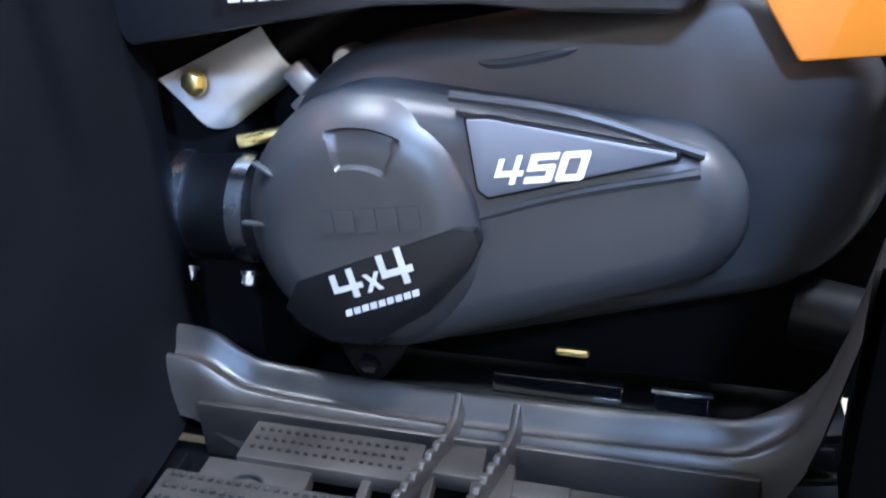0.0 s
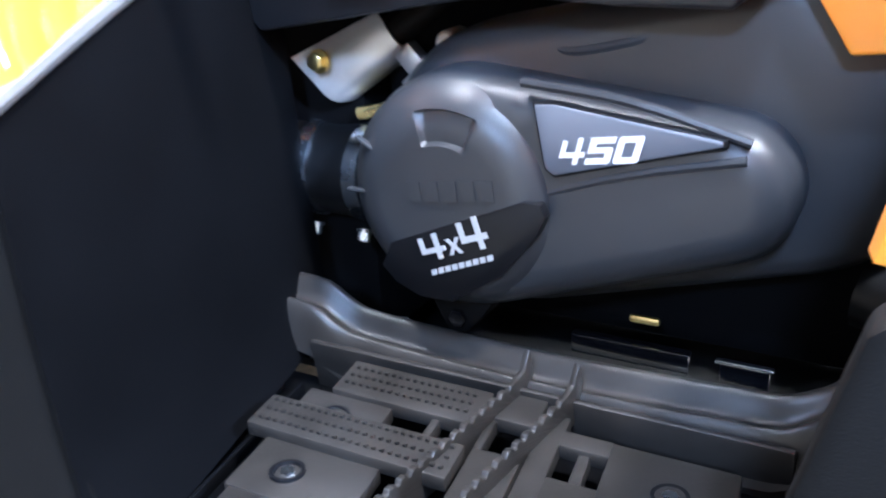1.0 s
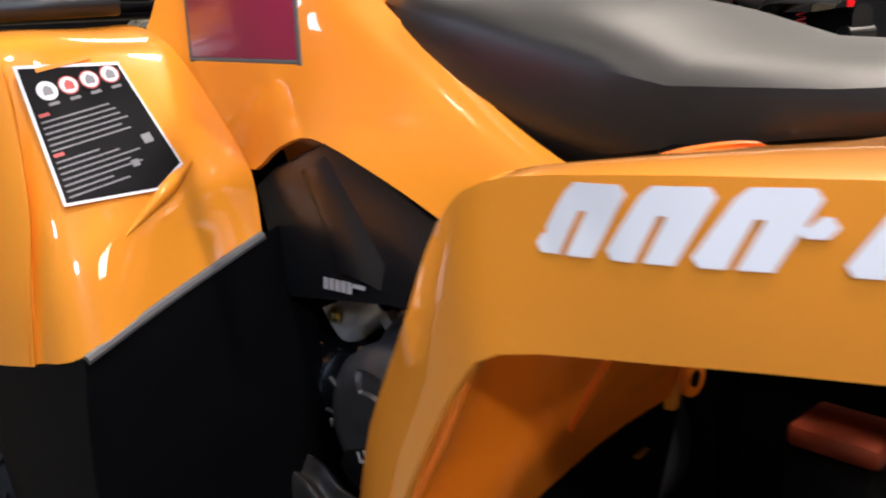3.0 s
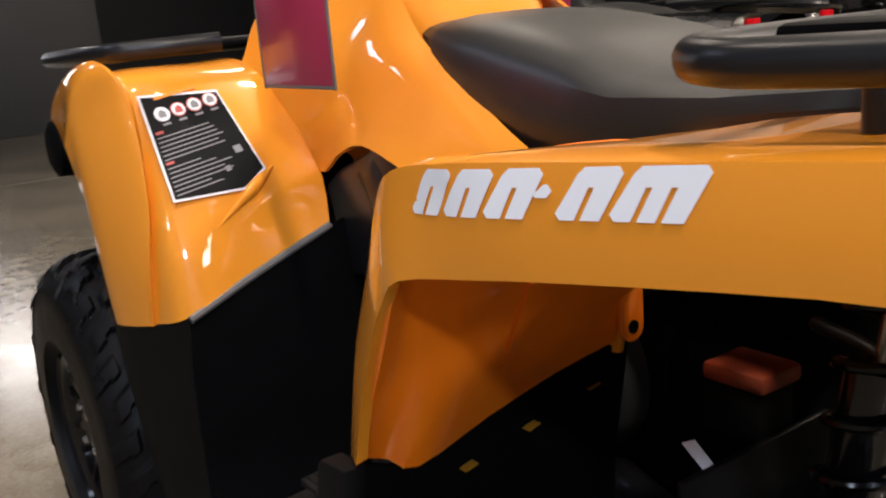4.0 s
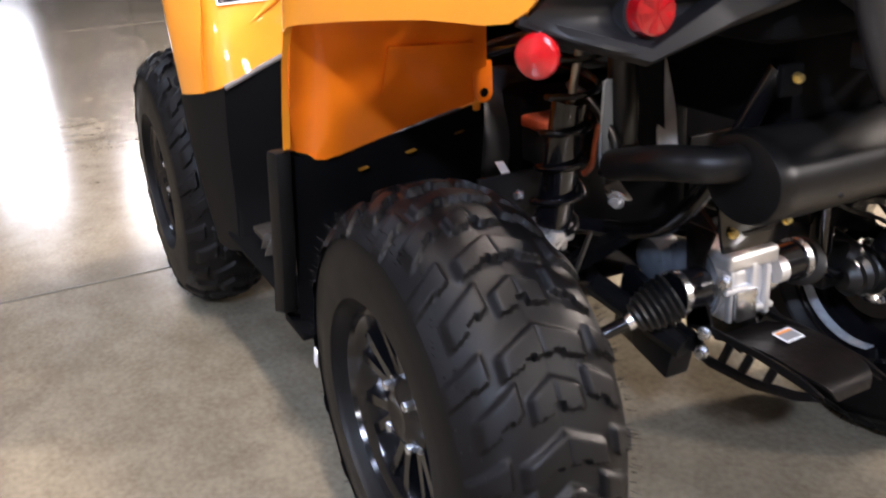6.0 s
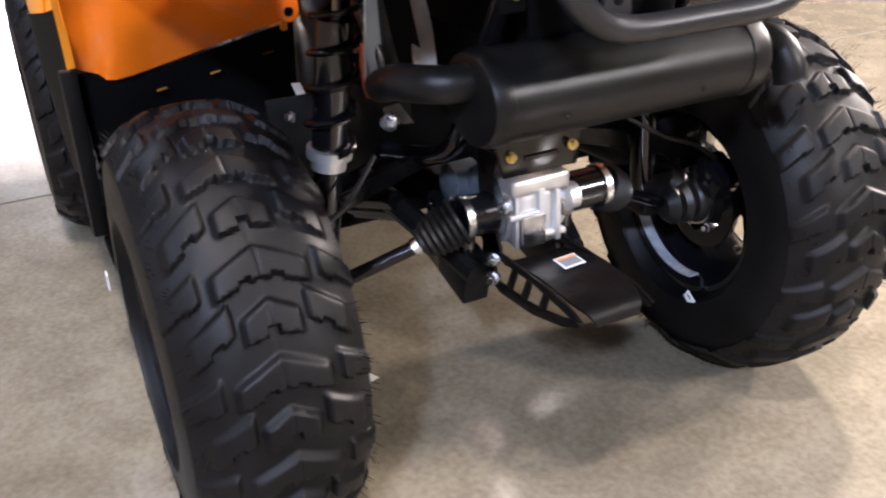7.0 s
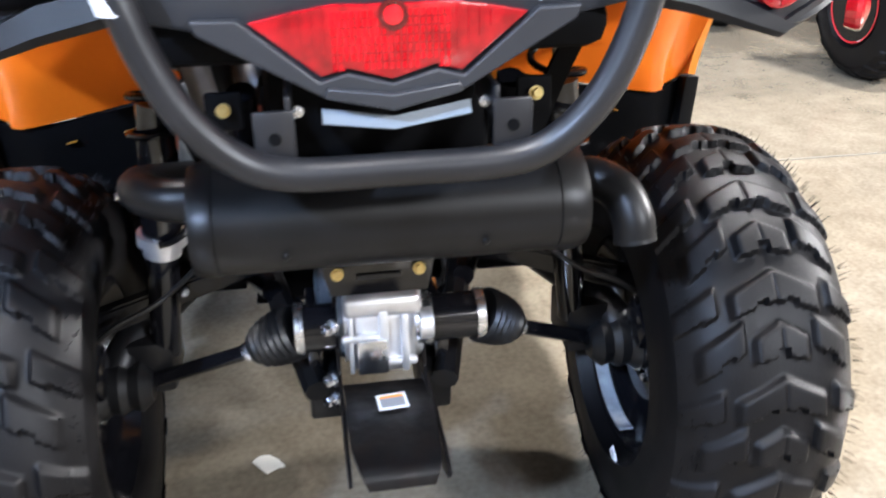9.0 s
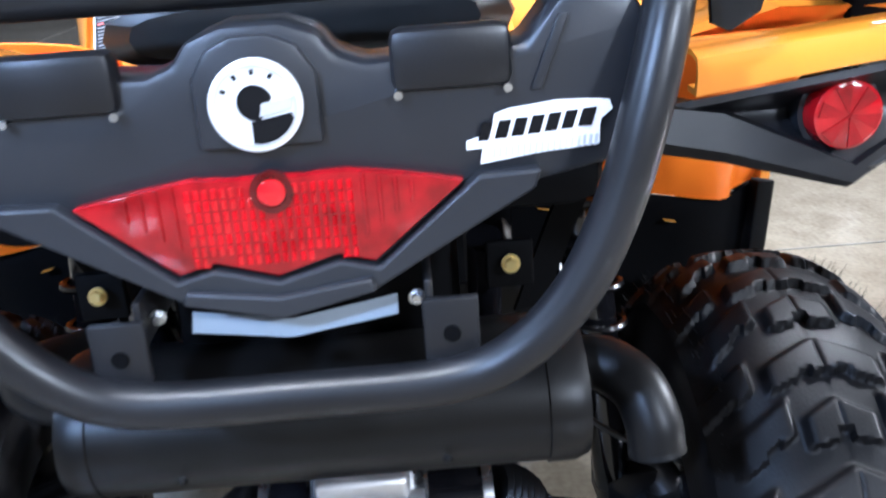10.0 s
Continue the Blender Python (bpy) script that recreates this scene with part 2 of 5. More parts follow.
def tube(pts, r, n=14, k=6, smooth=True, radii=None):
    line = smooth_line(pts, k) if smooth else [Vector(p) for p in pts]
    loops, up = [], None
    for i, p in enumerate(line):
        d = (line[min(i + 1, len(line) - 1)] - line[max(i - 1, 0)]).normalized()
        if up is None:
            up = Vector((0, 0, 1)) if abs(d.z) < 0.9 else Vector((1, 0, 0))
        u = (up - d * up.dot(d)).normalized()
        w = d.cross(u)
        up = u
        rr = r if radii is None else radii[min(int(i * len(radii) / len(line)), len(radii) - 1)]
        loops.append([p + (u * math.cos(a) + w * math.sin(a)) * rr for a in (2 * math.pi * j / n for j in range(n))])
    return loft(loops)


def lathe(profile, n=48, axis="y", at=(0, 0, 0), closed=False):
    """Profile pairs of (along the axis, radius)."""
    loops = []
    for a, r in profile:
        lp = []
        for j in range(n):
            t = 2 * math.pi * j / n
            c, s = r * math.cos(t), r * math.sin(t)
            p = {"y": (c, a, s), "x": (a, c, s), "z": (c, s, a)}[axis]
            lp.append(Vector(p) + Vector(at))
        loops.append(lp)
    bm = loft(loops, caps=not closed)
    if closed:
        bm.verts.ensure_lookup_table()
        k = len(profile)
        for j in range(n):
            a, b = bm.verts[j], bm.verts[(j + 1) % n]
            c, d = bm.verts[(k - 1) * n + (j + 1) % n], bm.verts[(k - 1) * n + j]
            bm.faces.new((a, d, c, b))
    return bm


def prism(outline, axis, lo, hi, bevel=0.0, inset=0.0):
    """An outline in the plane across an axis, drawn from lo to hi; inset narrows the hi end over the bevel's depth."""
    def at(p, h):
        return {"x": (h, p[0], p[1]), "y": (p[0], h, p[1]), "z": (p[0], p[1], h)}[axis]
    bm = bmesh.new()
    a = [bm.verts.new(at(p, lo)) for p in outline]
    f = bm.faces.new(a)
    ext = bmesh.ops.extrude_face_region(bm, geom=[f])
    for v in ext["geom"]:
        if isinstance(v, bmesh.types.BMVert):
            v.co = Vector(at([v.co[i] for i in range(3) if i != "xyz".index(axis)], hi))
    if bevel:
        bm.normal_update()
        es = [e for e in bm.edges if len(e.link_faces) == 2 and e.calc_face_angle(0) > 0.6]
        bmesh.ops.bevel(bm, geom=es, offset=bevel, segments=2, affect="EDGES", profile=0.5)
    return bm


def sheet(rows, thick, k=4, smooth_u=True, smooth_v=True):
    """A bent panel through a grid of points (rows of equal length), with thickness."""
    if smooth_u:
        rows = [smooth_line(r, k) for r in rows]
    else:
        rows = [[Vector(p) for p in r] for r in rows]
    cols = list(zip(*rows))
    cols = [smooth_line(c, k) if smooth_v else [Vector(p) for p in c] for c in cols]
    bm = bmesh.new()
    vs = [[bm.verts.new(p) for p in c] for c in cols]
    for a, b in zip(vs, vs[1:]):
        for i in range(len(a) - 1):
            bm.faces.new((a[i], a[i + 1], b[i + 1], b[i]))
    bmesh.ops.recalc_face_normals(bm, faces=bm.faces)
    bmesh.ops.solidify(bm, geom=bm.faces[:], thickness=thick)
    return bm


def hull2(c1, r1, c2, r2, n=40):
    """The outline round two circles, as n points."""
    c1, c2 = Vector(c1), Vector(c2)
    d = (c2 - c1)
    base = math.atan2(d.y, d.x)
    off = math.acos((r1 - r2) / d.length)
    h = n // 2
    pts = []
    for i in range(h):
        a = base + off + (2 * math.pi - 2 * off) * i / (h - 1)
        pts.append(c1 + Vector((math.cos(a), math.sin(a))) * r1)
    for i in range(h):
        a = base - off + 2 * off * i / (h - 1)
        pts.append(c2 + Vector((math.cos(a), math.sin(a))) * r2)
    return pts


def lettering(text, height, m, name, mat, parent, shear=0.2, stretch=1.0, label="", depth=0.0006, thick=0.0):
    cu = bpy.data.curves.new(name, "FONT")
    cu.body, cu.size, cu.shear, cu.extrude, cu.offset = text, height, shear, depth, thick
    cu.align_x, cu.align_y = "CENTER", "CENTER"
    tmp = bpy.data.objects.new("tmp_text", cu)
    me = bpy.data.meshes.new_from_object(tmp)
    bpy.data.objects.remove(tmp)
    bpy.data.curves.remove(cu)
    me.transform(m @ Matrix.Diagonal((stretch, 1, 1, 1)))
    me.name = name
    me.materials.clear()
    me.materials.append(mat)
    ob = new(name, me)
    ob.parent = parent
    if label:
        ob["label"] = label
    return ob


def bolt(at, axis, r, h, mat, parent, name="bolt"):
    """A hexagon head on a washer."""
    a = Vector(axis).normalized()
    turn = a.to_track_quat("Z", "X").to_matrix().to_4x4()
    bm = join(lathe([(0, r * 1.35), (h * 0.25, r * 1.35)], 16, "z"),
              lathe([(h * 0.2, r), (h * 0.9, r), (h, r * 0.8)], 6, "z"))
    bmesh.ops.transform(bm, matrix=Matrix.Translation(at) @ turn, verts=bm.verts)
    return part(name, bm, mat, parent)


def frame_of(o, u, v):
    """A matrix whose x runs along u, y along v (made square), at o."""
    u = Vector(u).normalized()
    w = u.cross(Vector(v)).normalized()
    v = w.cross(u)
    m = Matrix((u, v, w)).transposed().to_4x4()
    m.translation = Vector(o)
    return m


def flat(outline, m, name, mat, parent, label="", h=0.0008):
    bm = prism(outline, "z", 0, h)
    bmesh.ops.transform(bm, matrix=m, verts=bm.verts)
    return part(name, bm, mat, parent, label)


def rect(x0, y0, x1, y1, lean=0.0):
    return [(x0, y0), (x1, y0), (x1 + lean, y1), (x0 + lean, y1)]


def disc(c, r, n=24):
    return [(c[0] + r * math.cos(2 * math.pi * i / n), c[1] + r * math.sin(2 * math.pi * i / n)) for i in range(n)]


# ---------- the showroom ----------
def setting():
    floor = part("floor", box((-4.5, 1, -0.1), (33, 22, 0.2), 0), CONCRETE)
    tagged(floor, "worn polished beige concrete showroom floor", "floor", kind="structure")
    for c, d in (((-1.55, 1, 0.001), (0.006, 22, 0.003)), ((-4.5, -3.4, 0.001), (33, 0.006, 0.003)), ((-7.5, 1, 0.001), (0.006, 22, 0.003))):
        tagged(part("floor_joint", box(c, d, 0), JOINT), "sawn control joint in the concrete floor", "joint", kind="structure")
    for name, c, d, m in (("wall_front", (-21.1, 1, 2.9), (0.2, 22, 6.0), WALLM), ("wall_rear", (12.1, 1, 2.9), (0.2, 22, 6.0), LIGHTWALL),
                          ("wall_left", (-4.5, -10.1, 2.9), (33, 0.2, 6.0), LIGHTWALL), ("wall_right", (-4.5, 12.1, 2.9), (33, 0.2, 6.0), WALLM)):
        tagged(part(name, box(c, d, 0), m), "dark painted showroom wall" if m == WALLM else "beige painted showroom wall", "wall", kind="structure")
    tagged(part("ceiling", box((-4.5, 1, 6.1), (33, 22, 0.2), 0), CEIL), "dark open roof deck", "ceiling", kind="structure")
    for i, (y, z, h) in enumerate(((-0.6, 3.4, 3.2), (2.1, 5.5, 0.8))):
        w = part("window_%d" % (i + 1), box((-20.97, y, z), (0.05, 1.3, h), 0.01), CLERESTORY if i else DAYLIGHT)
        tagged(w, "tall bright daylit window" if i == 0 else "bright clerestory window under the roof", "window", kind="structure")
        for dz in (-.5, .5) if i else (-.5, 0, .5):
            part("window_frame", box((-20.93, y, z + dz * (h + .04)), (0.06, 1.42, 0.06), 0.005), SATIN, w)
        for dy in (-.68, .68):
            part("window_frame", box((-20.93, y + dy, z), (0.06, 0.06, h + .1), 0.005), SATIN, w)


setting()


# fixture shape added at every key and fill light, all out of view
def key_fill_lamp(at, r=0.22):
    t = thing("unseen_bay_fixture", "unseen round metal lamp added under the roof deck for key and fill light", "ceiling lamp", "high-bay lamps", at)
    part("shade", lathe([(0.0, r), (0.16, r * 0.55), (0.3, 0.05), (0.3, 0.04), (0.16, r * 0.5), (0.01, r * 0.96)], 32, "z"), ALU, t)
    part("diffuser", lathe([(0.015, r * 0.94), (0.03, r * 0.94)], 32, "z"), LAMPGLOW, t)
    part("stem", tube([(0, 0, 0.29), (0, 0, 6.0 - at[2])], 0.012, smooth=False), SATIN, t)


for eye, aim, size, power, color in LAMPS:
    key_fill_lamp((eye[0], eye[1], eye[2] + (0.12 if size < 1 else 0.05)), 0.22 if size < 1 else 0.6)


# ---------- wheels ----------
def tyre_mesh(width, radius, bead, pitches, seed):
    """A balloon tyre: a rounded carcass under staggered chevron lugs, with moulding whiskers."""
    half = width / 2
    rnd = random.Random(seed)

    def crown(q):
        q = abs(q)
        return radius - 0.013 - 0.044 * q ** 3.0

    prof = [(-half * 0.80, bead), (-half * 0.97, bead + 0.02), (-half * 1.04, bead + 0.06), (-half * 1.03, radius - 0.095)]
    prof += [(y * half, crown(y) - 0.001) for y in (-0.99, -0.93, -0.8, -0.6, -0.35, 0, 0.35, 0.6, 0.8, 0.93, 0.99)]
    prof += [(half * 1.03, radius - 0.095), (half * 1.04, bead + 0.06), (half * 0.97, bead + 0.02), (half * 0.80, bead)]
    for r in (0.022, 0.045):
        k = next(i for i, p in enumerate(prof) if p[1] > bead + r)
        prof.insert(k, (prof[k][0] - 0.0015, bead + r))
    bms = [lathe(prof, 96, "y", closed=True)]
    wob = [(rnd.uniform(-.02, .02), rnd.uniform(.9, 1.1)) for _ in range(pitches)]

    def ease(x, lo, hi):
        x = min(1.0, max(0.0, (x - lo) / (hi - lo)))
        return x * x * (3 - 2 * x)

    def block(p, a, top, bottom, lo, hi):
        """One lug: soft leading edge above, sharp trailing edge below."""
        h = (1 - ease(p, top - .03, top + .09)) * ease(p, bottom - .022, bottom + .022)
        return h * (1 if lo == 0 else ease(a, lo - .02, lo + .05)) * (1 - ease(a, hi - .06, hi + .03))

    def relief(y, p):
        """Tread height, 0 to 1: y across (-1 to 1), p along, in pitches."""
        a, best = abs(y), 0.0
        for k in (math.floor(p) - 1, math.floor(p), math.floor(p) + 1):
            off, size = wob[k % pitches]
            u = p - k - off
            if k % 2:
                step = .10 if .10 < a < .22 else (.03 if a >= .22 else 0)
                h = block(u, a, .66 - .85 * a, .10 - .62 * a + step, 0, .50)
                h = max(h, block(u, a, .56 - 1.1 * (a - .5), .06 - 1.2 * (a - .5) + (.09 if a > .74 else 0), .60, 1.03))
            else:
                step = .15 if a < .055 else 0
                h = block(u, a, .66 - .95 * a, .06 - .35 * a + step, 0, .31)
                h = max(h, block(u, a, .70 - 1.15 * (a - .4), .16 - 1.25 * (a - .4) + (.10 if .52 < a < .64 else 0), .37, .84))
            best = max(best, h * size)
        if a < 0.012:
            best = best * 0.9 - 0.05
        return best

    lug = bmesh.new()
    na, nu = 84, pitches * 22
    grid = []
    for iu in range(nu):
        t = 2 * math.pi * iu / nu
        row = []
        for q in range(na + 1):
            y = -1.0 + 2.0 * q / na
            h = (0.0105 - 0.002 * abs(y) ** 2) * relief(y, iu / 22)
            r = crown(y) + h * (1 - .3 * abs(y) ** 4)
            row.append(lug.verts.new((r * math.cos(t), (y * half * 1.012) + (h * .3 * y ** 5), r * math.sin(t))))
        grid.append(row)
    for iu in range(nu):
        p, q = grid[iu], grid[(iu + 1) % nu]
        for k in range(na):
            lug.faces.new((p[k], p[k + 1], q[k + 1], q[k]))
    bms.append(lug)
    hair = bmesh.new()
    for i in range(420):
        a = rnd.uniform(0, 2 * math.pi)
        y = rnd.choice((-1, 1)) * rnd.uniform(0.80, 1.0)
        r = crown(y) + 0.009
        d = Vector((math.cos(a), 0.6 * (1 if y > 0 else -1), math.sin(a)))
        o = Vector((r * math.cos(a), y * half, r * math.sin(a)))
        u = Vector((-math.sin(a), 0, math.cos(a))) * 0.0006
        q = d.cross(u).normalized() * 0.0006
        base = [hair.verts.new(o + u), hair.verts.new(o - u + q), hair.verts.new(o - u - q)]
        tip = hair.verts.new(o + d * rnd.uniform(0.007, 0.017) + u * rnd.uniform(-4, 4))
        for j in range(3):
            hair.faces.new((base[j], base[(j + 1) % 3], tip))
    bms.append(hair)
    return join(*bms)


def rim_parts(parent, width, bead):
    """A black spoked rim; its face looks to -y."""
    h = width / 2
    rim = part("rim", lathe([(-h * 0.86, bead + 0.006), (-h * 0.9, bead - 0.004), (-h * 0.7, bead - 0.012), (-h * 0.3, bead - 0.03), (h * 0.4, bead - 0.03),
                             (h * 0.7, bead - 0.008), (h * 0.86, bead + 0.006), (h * 0.86, bead - 0.002), (h * 0.66, bead - 0.016), (h * 0.38, bead - 0.036),
                             (-h * 0.3, bead - 0.036), (-h * 0.7, bead - 0.02), (-h * 0.84, bead - 0.006)], 56, "y", closed=True), GLOSS, parent, "gloss black spoked wheel rim")
    for i in range(7):
        a = 2 * math.pi * i / 7
        for d in (-0.13, 0.13):
            bm = loft([[Vector((r * math.cos(a + d * f) - s * t * math.sin(a), y, r * math.sin(a + d * f) + s * t * math.cos(a)))
                        for s, y in ((-1, -h * 0.62 + yo), (1, -h * 0.62 + yo), (1, -h * 0.42 + yo), (-1, -h * 0.42 + yo))]
                       for r, t, f, yo in ((0.045, 0.010, 0.8, 0.0), (0.09, 0.007, 1.2, -0.006), (bead - 0.016, 0.009, 1.5, -0.012))])
            part("spoke", bm, GLOSS, rim)
    part("hub_cap", lathe([(-h * 0.40, 0.058), (-h * 0.62, 0.056), (-h * 0.74, 0.04), (-h * 0.78, 0.03), (-h * 0.7, 0.012)], 32, "y"), GLOSS, rim)
    for i in range(4):
        a = math.pi / 4 + i * math.pi / 2
        bolt((0.047 * math.cos(a), -h * 0.62, 0.047 * math.sin(a)), (0, -1, 0), 0.008, 0.02, STEEL, rim, "wheel_nut")
    return rim


TYRES = {}


def tyre(parent, width, radius, turned):
    """The tyre mesh is shared; it keeps its rolling direction on both sides."""
    key = (width, radius)
    if key not in TYRES:
        ob = part("tyre", tyre_mesh(width, radius, 0.152, 30, 3), RUBBER, parent, "black rubber tyre with chevron lugs", sharp=50)
        TYRES[key] = ob.data
    else:
        ob = new("tyre", TYRES[key])
        ob.parent = parent
        ob["label"] = "black rubber tyre with chevron lugs"
    if turned:
        ob.matrix_local = pose(0, 0, 0, 0, 0, 180)
    return ob


def wheel(parent, name, at, width, radius, s, turn=0.0):
    """A wheel under its vehicle; s = -1 for the left side."""
    w = new(name)
    w.parent = parent
    w.matrix_local = pose(*at, 0, 0, turn) @ (Matrix.Identity(4) if s < 0 else pose(0, 0, 0, 0, 0, 180))
    w.empty_display_size = 0.05
    tyre(w, width, radius, s > 0)
    rim_parts(w, width, 0.152)
    return w


# ---------- the yellow quad ----------
ATV = thing("all_terrain_vehicle", "orange-yellow four-wheel quad bike with black racks and tyres on concrete", "quad bike")

wheel(ATV, "rear_left_wheel", (0, -0.446, 0.308), 0.218, 0.312, -1)
wheel(ATV, "rear_right_wheel", (0, 0.446, 0.308), 0.218, 0.312, 1)
wheel(ATV, "front_left_wheel", (-1.32, -0.50, 0.320), 0.20, 0.325, -1)
wheel(ATV, "front_right_wheel", (-1.32, 0.50, 0.320), 0.20, 0.325, 1)


def rear_fender(s):
    top = [(-.3575, -.530, .613), (-.346, -.530, .665), (-.332, -.530, .717), (-.290, -.533, .797), (-.250, -.541, .863), (-.205, -.552, .892),
           (-.124, -.559, .905), (-.028, -.537, .910), (.128, -.502, .917), (.250, -.475, .922), (.297, -.458, .925), (.322, -.420, .920), (.328, -.350, .913), (.326, -.262, .904)]
    arch = [(-.297, -.561, .622), (-.285, -.562, .655), (-.262, -.564, .705), (-.234, -.567, .754), (-.210, -.569, .790), (-.180, -.570, .816),
            (-.100, -.556, .828), (-.027, -.541, .836), (.117, -.509, .848), (.242, -.479, .853), (.300, -.462, .895), (.322, -.423, .898), (.328, -.350, .892), (.326, -.262, .880)]
    rows = []
    n = len(top)
    for i, (t, a) in enumerate(zip(top, arch)):
        t, a = Vector(t), Vector(a)
        leg = i < 5
        m = (t + a) / 2 + (Vector((0, -0.004, 0)) if i < 10 else Vector((.002, 0, 0)))
        a_in = a + (Vector((0.0, 0.012, 0.002)) if i < 10 else Vector((-.012, .002, .002)))
        if leg:
            ex = ((-.325, .650), (-.318, .69), (-.31, .73), (-.29, .79), (-.27, .85))[i]
            inn = [t + Vector((-0.003, 0.012, 0)), Vector((t.x, -0.46, t.z + 0.006)), Vector(((t.x + ex[0]) / 2, -0.34, (t.z + ex[1]) / 2)), Vector((ex[0], -.225, ex[1]))]
        elif i >= 10:
            mx = Vector((-.013, .004 if i == 10 else 0, .004))
            inn = [t + mx, Vector((.272, min(-.255, t.y + .03), .917 - .003 * (i - 10))), Vector((.243, min(-.25, -.36 + .04 * (i - 10)), .908 - .003 * (i - 10))), Vector((.2, -.245, .885))]
        else:
            g = (i - 5) / (n - 6)
            up = (-.034, -.018, .000, .006, .006)[i - 5]
            inn = [t + Vector((0.002, 0.014, 0.003)), Vector((t.x, -0.44 + 0.05 * g, t.z - 0.006 + .012 * g)), Vector((t.x, -0.35 + 0.04 * g, t.z + up)), Vector((t.x - .02, -0.25, t.z + up - .03))]
        rows.append([a_in, a, m, t] + inn)
    bm = sheet(rows, 0.004, k=3, smooth_u=False)
    return part("rear_fender", side(bm, s), ORANGE, ATV, "glossy orange-yellow plastic rear fender")


RF = {s: rear_fender(s) for s in (-1, 1)}


def fender_liner(s):
    """The orange rear-facing wall of the wheel arch, with its fixing tab, and the black guard under it."""
    bm = sheet([[(-.326, -.545, .617), (-.320, -.515, .606), (-.303, -.495, .598), (-.318, -.40, .612), (-.318, -.30, .633), (-.302, -.215, .652)],
                [(-.280, -.553, .68), (-.282, -.52, .69), (-.262, -.48, .69), (-.272, -.40, .70), (-.282, -.30, .71), (-.292, -.215, .70)],
                [(-.215, -.560, .79), (-.225, -.53, .80), (-.212, -.48, .80), (-.222, -.40, .80), (-.24, -.30, .80), (-.26, -.23, .78)],
                [(-.190, -.556, .885), (-.185, -.53, .888), (-.18, -.48, .89), (-.19, -.40, .89), (-.20, -.30, .88), (-.21, -.25, .86)]], 0.004, k=3, smooth_u=True)
    liner = part("fender_liner", side(bm, s), ORANGE_SHADED, ATV, "orange plastic wheel arch liner")
    part("raised_panel", side(sheet([[(-.2715, -.408, .690), (-.300, -.245, .676)], [(-.230, -.408, .768), (-.262, -.252, .752)]], 0.004, k=2), s), ORANGE_SHADED, liner)
    part("fixing_tab", side(prism([(-.222 + .017 * math.cos(a), .664 + .017 * math.sin(a)) for a in (math.radians(180 + 20 * i) for i in range(10))] + [(-.205, .715), (-.240, .715)], "x", -.292, -.286, 0.002), s), ORANGE_SHADED, liner)
    part("tab_hole", side(lathe([(-.287, .0075), (-.285, .0075)], 14, "x", (0, -.222, .664)), s), BLACK, liner)
    part("hole", side(lathe([(.598, .007), (.607, .007)], 14, "z", (-.336, -.532, 0)), s), BLACK, liner)
    guard = part("arch_guard", side(sheet([[(-.340, -.555, .612), (-.318, -.49, .595), (-.330, -.36, .612), (-.312, -.21, .645)],
                                           [(-.345, -.545, .555), (-.318, -.48, .565), (-.333, -.36, .585), (-.316, -.21, .615)],
                                           [(-.37, -.54, .42), (-.345, -.47, .43), (-.347, -.36, .45), (-.34, -.21, .48)],
                                           [(-.385, -.54, .30), (-.352, -.47, .30), (-.350, -.36, .32), (-.345, -.21, .34)]], 0.006, k=3), s), BLACK, ATV, "black plastic wheel arch guard")
    for y, z in ((-.255, .598), (-.343, .580), (-.43, .568)):
        part("slot", side(box((-.318 if y > -.4 else -.312, y, z), (0.012, 0.017, 0.0009), 0.0004, (12, 0, 0)), s), YELLOWEDGE, guard, "yellow slot edge")
    part("mud_flap", side(prism([(-.355, .606), (-.347, .613), (-.300, .618), (-.330, .47), (-.352, .39), (-.372, .325), (-.432, .305), (-.402, .40), (-.374, .53)], "y", -.572, -.548, 0.003), s), GREY, ATV, "dark grey plastic mud flap")


for s in (-1, 1):
    fender_liner(s)


